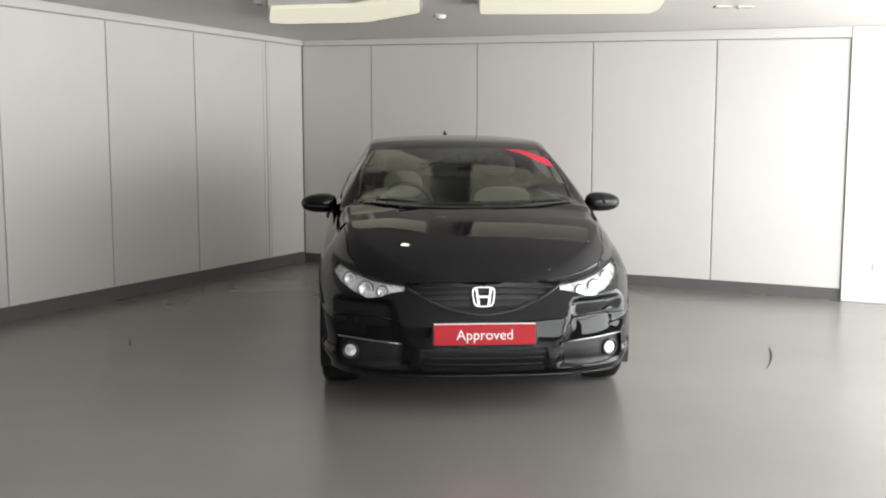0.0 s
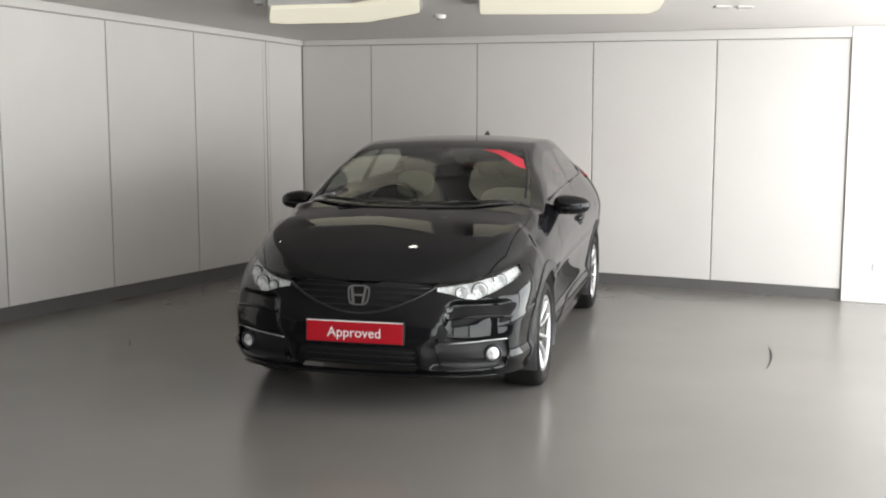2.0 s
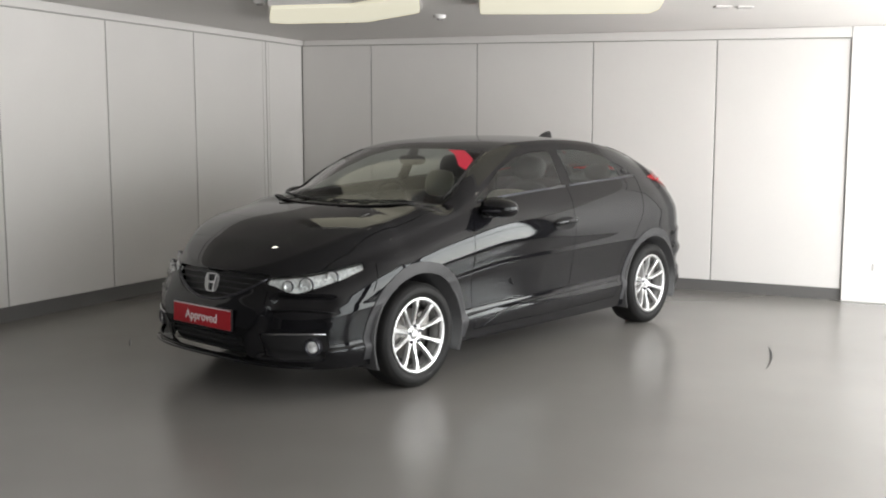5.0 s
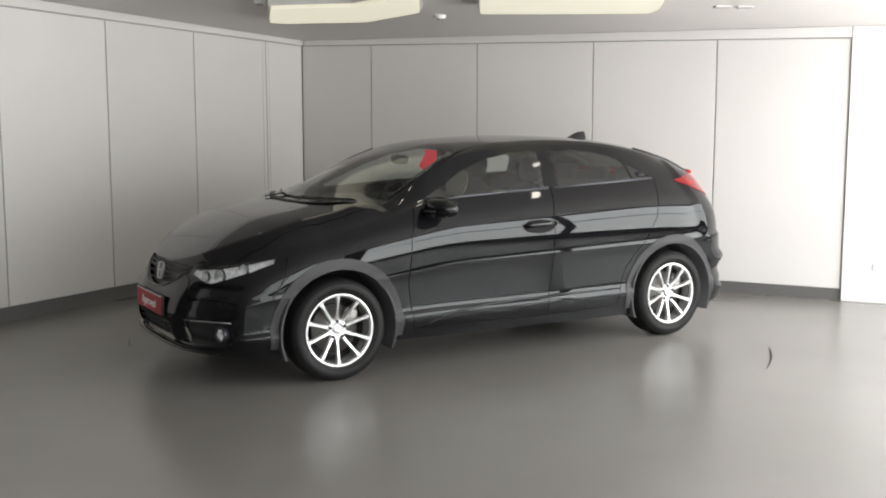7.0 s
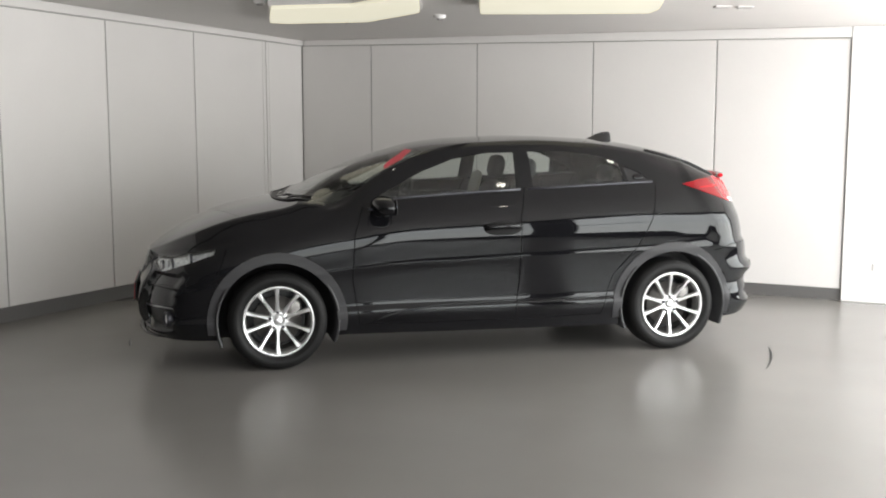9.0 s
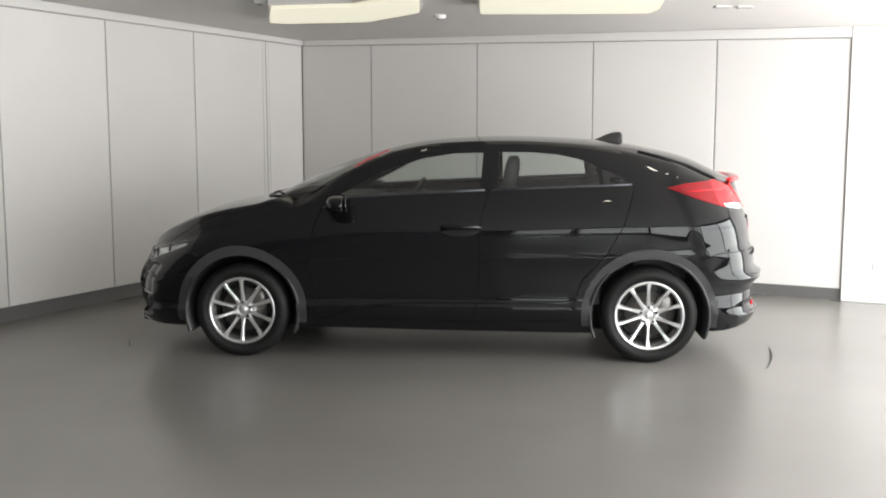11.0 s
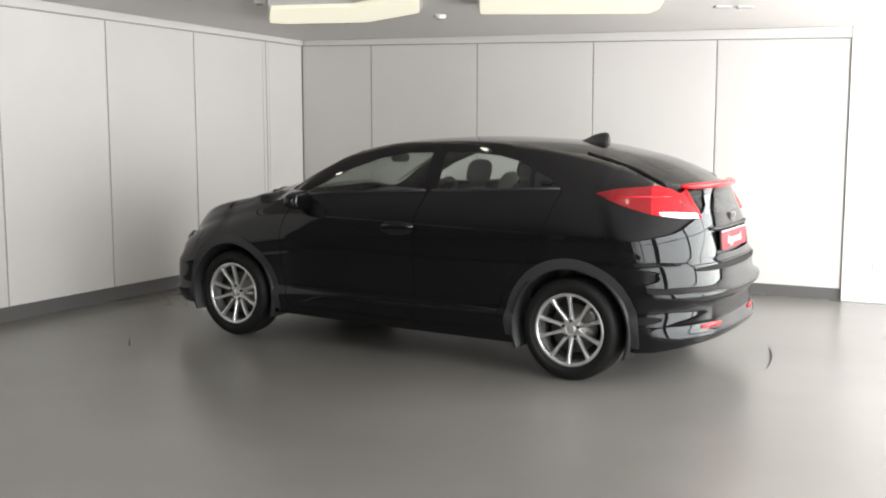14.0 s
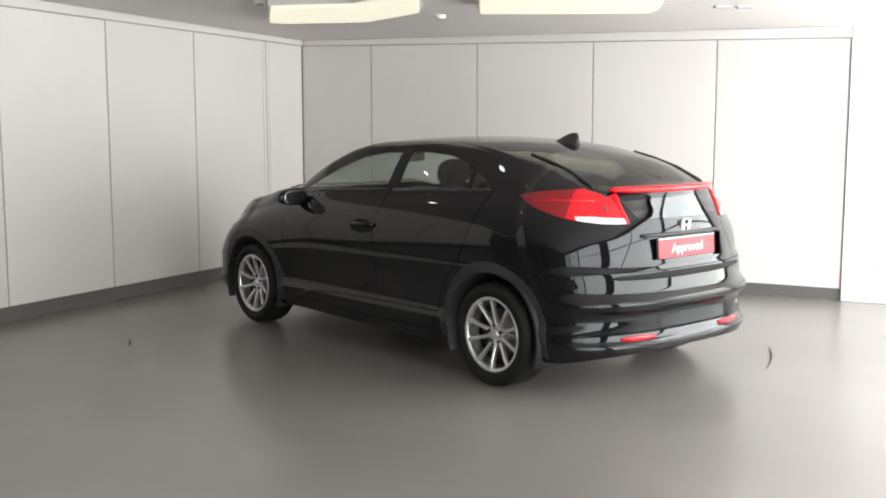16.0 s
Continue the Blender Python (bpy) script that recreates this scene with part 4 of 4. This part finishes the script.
    for i in range(31):
        y = -0.70 + 1.40 * i / 30
        p, n = front_at(y, 0.232)
        lip.append(Vector((p.x + n.x * 0.010, p.y + n.y * 0.010, 0.212)))
    part("front_lip", sweep(lip, 0.035, 0.022, taper=lambda t: 0.25 + 0.75 * math.sin(math.pi * t) ** 0.35), M_PAINT, car, "gloss black lip under the bumper", smooth=True)
    p, n = front_at(0, 0.615)
    build_badge(Matrix.Translation(p + Vector((-0.004, 0, 0))) @ FACE_FRONT @ pose(0, 0, 0, -12, 0, 0), 0.105)
    p, n = front_at(0, 0.437)
    p2, _ = front_at(0.25, 0.437)
    build_plate(Matrix.Translation((max(p.x, p2.x) + 0.016, SIDE, 0.437)) @ FACE_FRONT @ pose(0, 0, 0, -3, 0, 0), "front_plate")


build_front()


def build_rear():
    for s in (1, -1):
        lamp = panel("tail_lamp", ("taillamp", s), M_RED, label="bright red wrap-round tail lamp", push=0.004, rim=0.012)
        panel("lamp_tip", ("lamp_tip", s), M_DARKRED, lamp, "deep red front of the tail lamp", push=0.004, rim=0.012)
        panel("reversing_lens", ("reverse", s), M_REFLECTOR, lamp, "clear silver reversing lens", push=0.003, rim=0.012)
        pts = [side_at(q, z, s)[0] + side_at(q, z, s)[1] * 0.007 for q, z in ((2.82, 1.072), (2.92, 1.078), (3.02, 1.080), (3.09, 1.078))]
        part("lamp_rib", sweep(pts, 0.006, 0.008), M_RED, lamp, smooth=True)
        for key in ("taillamp", "lamp_tip", "reverse"):
            panel("lamp_housing", (key, s), M_BLACK, lamp, "black housing behind the lens", push=-0.012, rim=0)
        # reflectors low in the bumper
        pts = [rear_at(s * y, z)[0] + rear_at(s * y, z)[1] * 0.002 for y, z in ((0.30, 0.335), (0.38, 0.335), (0.46, 0.336), (0.54, 0.338))]
        part("rear_reflector", sweep(pts, 0.014, 0.034, taper=lambda t: 0.6 + 0.4 * math.sin(math.pi * t)), M_RED, car, "red bumper reflector", smooth=True)
        # black side fins of the rear window
        pts = []
        for q, y in ((2.54, 0.475), (2.68, 0.480), (2.86, 0.492), (3.02, 0.505), (3.15, 0.52)):
            p, n = top_at(q, s * y)
            pts.append(p + n * 0.005)
        part("window_fin", sweep(pts, 0.022, 0.020, taper=lambda t: 0.35 + 0.65 * math.sin(math.pi * (0.15 + 0.7 * t))), M_BLACK, car, "black fin beside the rear window", smooth=True)
    # red light bar across the tail
    pts = []
    for i in range(33):
        y = -0.47 + 0.94 * i / 32
        p, n = rear_at(y, 1.10)
        pts.append(Vector((p.x + 0.004, p.y, 1.138)))
    part("light_bar", sweep(pts, 0.055, 0.040, taper=lambda t: 0.45 + 0.65 * math.sin(math.pi * t) ** 0.3), M_RED, car, "red light bar dividing the rear window", smooth=True)
    for s in (1, -1):
        pts = [rear_at(s * y, z)[0] for y, z in ((0.455, 1.10), (0.445, 1.05), (0.435, 1.0), (0.43, 0.955))]
        part("lamp_edge", sweep(pts, 0.022, 0.022), M_RED, car, "red rear edge of the tail lamp", smooth=True)
    panel("plate_recess", ("recess", 0), M_PAINT, push=-0.022, rim=0, label="gloss black recess round the plate")
    pts = [rear_at(-0.37 + 0.74 * i / 16, 0.888)[0] + Vector((-0.004, 0, 0)) for i in range(17)]
    part("tailgate_handle", sweep(pts, 0.020, 0.022), M_BLACK, car, "black grip strip over the plate", smooth=True)
    for z, w in ((0.535, 0.014), (0.298, 0.016)):
        pts = []
        for i in range(25):
            y = -0.68 + 1.36 * i / 24
            p, n = rear_at(y, z + 0.02 * (abs(y) / 0.7) ** 2)
            pts.append(p + n * 0.001)
        part("bumper_rib", sweep(pts, w, w, taper=lambda t: 0.25 + 0.75 * math.sin(math.pi * t) ** 0.5), M_PAINT, car, smooth=True)
    pts = []
    for i in range(25):
        y = -0.60 + 1.20 * i / 24
        p, n = rear_at(y, 0.672)
        pts.append(p + n * 0.002)
    part("bumper_slot", sweep(pts, 0.016, 0.040, taper=lambda t: 0.2 + 0.8 * math.sin(math.pi * t) ** 0.4), M_GAP, car, "dark slot along the top of the rear bumper", smooth=True)
    p, n = rear_at(0, 0.93)
    build_badge(Matrix.Translation(p + Vector((-0.002, 0, 0))) @ FACE_REAR @ pose(0, 0, 0, 8, 0, 0), 0.075)
    p, n = rear_at(0, 0.815)
    build_plate(Matrix.Translation((p.x + 0.006, SIDE, 0.812)) @ FACE_REAR @ pose(0, 0, 0, -4, 0, 0), "rear_plate")


build_rear()


# ---- small things on the outside ----
def build_outside():
    for s in (1, -1):
        fd, rd = DOORS[s]
        shell = blob((0, 0, 0), (0.085, 0.115, 0.066), 2.5, 28)
        for v in shell.verts:
            k = (v.co.y * s + 0.115) / 0.23
            v.co.z = v.co.z * (1.05 - 0.25 * k) + 0.006 * (1 - k)
            v.co.x = v.co.x - 0.03 * k
            if v.co.x < -0.045:
                v.co.x = -0.045 + (v.co.x + 0.045) * 0.2
        mir = part("door_mirror", moved(shell, Matrix.Translation(cp(0.64, s * 0.918, 0.992))), M_PAINT, car, "gloss black door mirror", smooth=True)
        lens = blob((0, 0, 0), (0.004, 0.092, 0.050), 3.0, 20)
        part("mirror_glass", moved(lens, Matrix.Translation(cp(0.708, s * 0.918, 0.992)) @ pose(0, 0, 0, 0, 0, 0)), M_MIRROR, mir, "mirror glass", smooth=True)
        part("mirror_arm", sweep([cp(0.62, s * 0.78, 0.952), cp(0.625, s * 0.83, 0.945), cp(0.64, s * 0.885, 0.950)], 0.060, 0.026, 12), M_GAP, mir, "black mirror foot", smooth=True)
        pts = [cp(0.555, s * (0.855 + 0.045 * i), 0.978 + 0.002 * i) for i in range(4)]
        part("indicator", sweep([p - Vector((0.006, 0, 0)) for p in pts], 0.008, 0.010), M_SATIN, mir, "dark strip round the side repeater", smooth=True)
        # door pull: dark cup with a bar across it
        p, n = side_at(1.41, 0.843, s)
        turn = Vector((0, 1, 0)).rotation_difference(n).to_matrix().to_4x4()
        part("handle_cup", moved(blob((0, 0, 0), (0.125, 0.006, 0.044), 2.2, 28), Matrix.Translation(p - n * 0.001) @ turn), M_GAP, fd, "dark cup behind the handle", smooth=True)
        bar = [side_at(q, z, s)[0] + side_at(q, z, s)[1] * h for q, z, h in ((1.29, 0.846, 0.004), (1.34, 0.850, 0.024), (1.41, 0.852, 0.030), (1.48, 0.853, 0.026), (1.54, 0.853, 0.008))]
        part("door_handle", sweep(bar, 0.018, 0.034, 12), M_PAINT, fd, "gloss black door handle", smooth=True)
        p, n = side_at(2.385, 1.150, s)
        part("hidden_handle", moved(blob((0, 0, 0), (0.040, 0.008, 0.020), 2.6, 20), Matrix.Translation(p) @ Vector((0, 1, 0)).rotation_difference(n).to_matrix().to_4x4()), M_PAINT, rd,
             "black handle set in the window corner", smooth=True)
        # sill strip that catches the light, and waist strip under the side glass
        pts = [side_at(q, z, s)[0] + side_at(q, z, s)[1] * 0.003 for q, z in [(0.56, 0.262), (0.64, 0.300), (0.74, 0.335), (0.86, 0.354), (1.0, 0.364), (1.3, 0.371), (1.6, 0.374), (1.9, 0.376), (2.12, 0.376)]]
        part("sill_strip", sweep(pts, 0.012, 0.018, taper=lambda t: 0.3 + 0.7 * math.sin(math.pi * (0.1 + 0.8 * t))), M_PAINT, car, smooth=True)
        pts = [side_at(q, z, s)[0] + side_at(q, z, s)[1] * 0.003 for q, z in ((0.62, 1.026), (0.85, 1.044), (1.10, 1.058), (1.35, 1.070), (1.56, 1.080))]
        part("waist_strip", sweep(pts, 0.010, 0.016), M_SATIN, fd, "dark strip under the window", smooth=True)
        pts = [side_at(q, z, s)[0] + side_at(q, z, s)[1] * 0.003 for q, z in ((1.61, 1.081), (1.85, 1.092), (2.10, 1.102), (2.30, 1.110), (2.48, 1.117))]
        part("waist_strip", sweep(pts, 0.010, 0.016), M_SATIN, rd, "dark strip under the window", smooth=True)
        # windscreen edge moulding
        pts = []
        for q, y in ((0.42, 0.662), (0.60, 0.645), (0.80, 0.597), (0.95, 0.556)):
            p, n = top_at(q, s * y)
            pts.append(p + n * 0.002)
        part("screen_moulding", sweep(pts, 0.016, 0.008), M_BLACK, car, smooth=True)
    # wipers
    for y0, y1 in ((-0.55, 0.08), (0.02, 0.60)):
        pts = []
        for i in range(9):
            y = y0 + (y1 - y0) * i / 8
            q = 0.105 + 0.17 * (abs(y) / 0.66) ** 2.6 + 0.02 * (1 - i / 8)
            p, n = top_at(q, y)
            pts.append(p + n * 0.006)
        wiper = part("wiper", sweep(pts, 0.008, 0.009), M_BLACK, car, "black wiper resting on the windscreen", smooth=True)
        p, n = top_at(0.06, y0 * 0.5 + y1 * 0.5 - 0.18)
        part("wiper_arm", sweep([p + n * 0.004, p + n * 0.012, pts[4] + Vector((0, 0, 0.006))], 0.012, 0.008), M_BLACK, wiper, smooth=True)
    cowl = []
    for i in range(21):
        y = -0.62 + 1.24 * i / 20
        q = 0.055 + 0.19 * (abs(y) / 0.66) ** 2.6
        p, n = top_at(q, y)
        cowl.append(p + n * 0.001)
    part("scuttle", sweep(cowl, 0.05, 0.010), M_BLACK, car, "black scuttle panel below the windscreen", smooth=True)
    # shark-fin aerial
    bm = bmesh.new()
    rows = []
    base = top_at(2.39, 0)[0]
    for f, w, h in ((0.0, 0.014, 0.004), (0.2, 0.036, 0.022), (0.4, 0.042, 0.044), (0.62, 0.042, 0.062), (0.84, 0.036, 0.073), (0.95, 0.028, 0.072), (1.0, 0.018, 0.054)):
        x = base.x + 0.095 - 0.19 * f
        z = top_at(AXIS - x, 0)[0].z - 0.003
        rows.append([bm.verts.new((x, SIDE + w * a, z + h * b)) for a, b in ((-1, 0), (-0.62, 0.35), (-0.28, 0.75), (-0.10, 1), (0.10, 1), (0.28, 0.75), (0.62, 0.35), (1, 0))])
    for a, b in zip(rows, rows[1:]):
        for j in range(7):
            bm.faces.new((a[j], a[j + 1], b[j + 1], b[j]))
    bm.faces.new(rows[0]), bm.faces.new(rows[-1])
    bmesh.ops.recalc_face_normals(bm, faces=bm.faces[:])
    part("aerial", bm, M_BLACK, car, "black shark-fin aerial", smooth=True)


build_outside()


# ---- the cabin ----
def seat_bm(q, y, tall, width, lean):
    back = blob((0, 0, 0), (0.075, width, tall), 3.4, 24)
    return moved(back, Matrix.Translation(cp(q, y, 0.0)) @ pose(0, 0, 0, 0, -lean, 0))


def build_cabin():
    for y, name in ((0.36, "front_seat"), (-0.36, "front_seat")):
        back = part(name, moved(blob((0, 0, 0), (0.075, 0.235, 0.34), 3.2, 24), Matrix.Translation(cp(1.62, y, 0.76)) @ pose(0, 0, 0, 0, -16, 0)), M_SEAT, car, "charcoal cloth front seat", smooth=True)
        part("cushion", blob(cp(1.28, y, 0.47), (0.27, 0.24, 0.085), 3.2, 24), M_SEAT, back, smooth=True)
        part("headrest", moved(blob((0, 0, 0), (0.050, 0.125, 0.085), 2.8, 20), Matrix.Translation(cp(1.725, y, 1.185)) @ pose(0, 0, 0, 0, -12, 0)), M_SEAT, back, smooth=True)
        for dy in (-0.05, 0.05):
            part("headrest_post", sweep([cp(1.70, y + dy, 1.06), cp(1.715, y + dy, 1.12)], 0.012, 0.012), M_SATIN, back, smooth=True)
    bench = part("rear_seat", moved(blob((0, 0, 0), (0.08, 0.62, 0.32), 4, 28), Matrix.Translation(cp(2.50, 0, 0.76)) @ pose(0, 0, 0, 0, -20, 0)), M_SEAT, car, "charcoal cloth rear bench", smooth=True)
    part("cushion", blob(cp(2.20, 0, 0.50), (0.27, 0.62, 0.09), 3.6, 24), M_SEAT, bench, smooth=True)
    for y in (-0.36, 0.0, 0.36):
        part("headrest", blob(cp(2.60, y, 1.125), (0.05, 0.115, 0.06), 2.8, 20), M_SEAT, bench, smooth=True)
    dash = []
    for q, z in ((0.30, 0.955), (0.50, 0.985), (0.72, 0.985), (0.84, 0.93), (0.88, 0.80), (0.84, 0.60)):
        dash.append((q, z))
    bm = bmesh.new()
    rows = []
    for i in range(21):
        y = -0.66 + 1.32 * i / 20
        k = 0.30 * (abs(y) / 0.70) ** 2.2
        rows.append([bm.verts.new(cp(q + k * max(0, (0.75 - q)) , y, z + (0.03 * math.exp(-((y + 0.36) / 0.16) ** 2) if 0.4 < q < 0.85 and z > 0.9 else 0) - 0.02 * (1 if q < 0.4 else 0))) for q, z in dash])
    for a, b in zip(rows, rows[1:]):
        for j in range(len(dash) - 1):
            bm.faces.new((a[j], b[j], b[j + 1], a[j + 1]))
    bmesh.ops.recalc_face_normals(bm, faces=bm.faces[:])
    part("dashboard", bm, M_DASH, car, "dark grey dashboard", smooth=True)
    wheel_m = Matrix.Translation(cp(0.99, -0.36, 0.93)) @ pose(0, 0, 0, 0, 65, 0)
    tor = bmesh.new()
    ringrows = []
    for i in range(40):
        a = 2 * math.pi * i / 40
        c = Vector((math.cos(a), math.sin(a), 0))
        ringrows.append([tor.verts.new(c * (0.182 + 0.014 * math.cos(b)) + Vector((0, 0, 0.014 * math.sin(b)))) for b in [2 * math.pi * j / 10 for j in range(10)]])
    for i in range(40):
        a, b = ringrows[i], ringrows[(i + 1) % 40]
        for j in range(10):
            tor.faces.new((a[j], a[(j + 1) % 10], b[(j + 1) % 10], b[j]))
    bmesh.ops.recalc_face_normals(tor, faces=tor.faces[:])
    sw = part("steering_wheel", moved(tor, wheel_m), M_DASH, car, "dark three-spoke steering wheel", smooth=True)
    part("wheel_boss", moved(blob((0, 0, -0.01), (0.07, 0.075, 0.03), 2.6, 20), wheel_m), M_DASH, sw, smooth=True)
    for a in (0, 115, 245):
        part("wheel_spoke", moved(sweep([(0.05, 0, 0), (0.175, 0, 0)], 0.035, 0.014), wheel_m @ pose(0, 0, 0, 0, 0, a)), M_DASH, sw, smooth=True)
    # pale protective papers: on the dashboard top and over the driver's seat
    part("seat_cover", moved(blob((0, 0, 0), (0.012, 0.14, 0.10), 3.0, 20), Matrix.Translation(cp(1.56, -0.36, 1.06)) @ pose(0, 0, 0, 0, -16, 0)), M_PALE, car, "pale protective film on the front seat", smooth=True)
    part("seat_cover", moved(blob((0, 0, 0), (0.012, 0.21, 0.12), 3.0, 20), Matrix.Translation(cp(1.47, 0.36, 0.93)) @ pose(0, 0, 0, 0, -16, 0)), M_PALE, car, "pale protective film on the front seat", smooth=True)
    p, n = top_at(0.80, 0.0)
    mirror = part("rear_view_mirror", moved(blob((0, 0, 0), (0.018, 0.115, 0.034), 3, 20), Matrix.Translation(p + Vector((-0.07, 0, -0.055)))), M_BLACK, car, "black interior mirror", smooth=True)
    part("mirror_stem", sweep([p + Vector((-0.05, 0, -0.01)), p + Vector((-0.06, 0, -0.045))], 0.022, 0.022), M_BLACK, mirror, smooth=True)
    part("boot_cover", box_bm(AXIS - 3.06, AXIS - 2.66, -0.50 + SIDE, 0.50 + SIDE, 0.93, 0.95, 0.006), M_DASH, car, "dark parcel shelf")
    for s in (1, -1):
        part("door_lining", box_bm(AXIS - 2.30, AXIS - 0.62, s * 0.735 + SIDE - 0.012, s * 0.735 + SIDE + 0.012, 0.35, 0.99, 0.01), M_DASH, car, "dark door lining")
        part("tail_lining", box_bm(AXIS - 2.86, AXIS - 2.52, s * 0.58 + SIDE - 0.01, s * 0.58 + SIDE + 0.01, 0.5, 1.06, 0.008), M_DASH, car)


build_cabin()


def motions():
    walk(car, [(t, pose(0.008, 0.007, 0, 0, 0, -86.54 - 8.888 * t)) for t in range(0, 17, 2)])


motions()
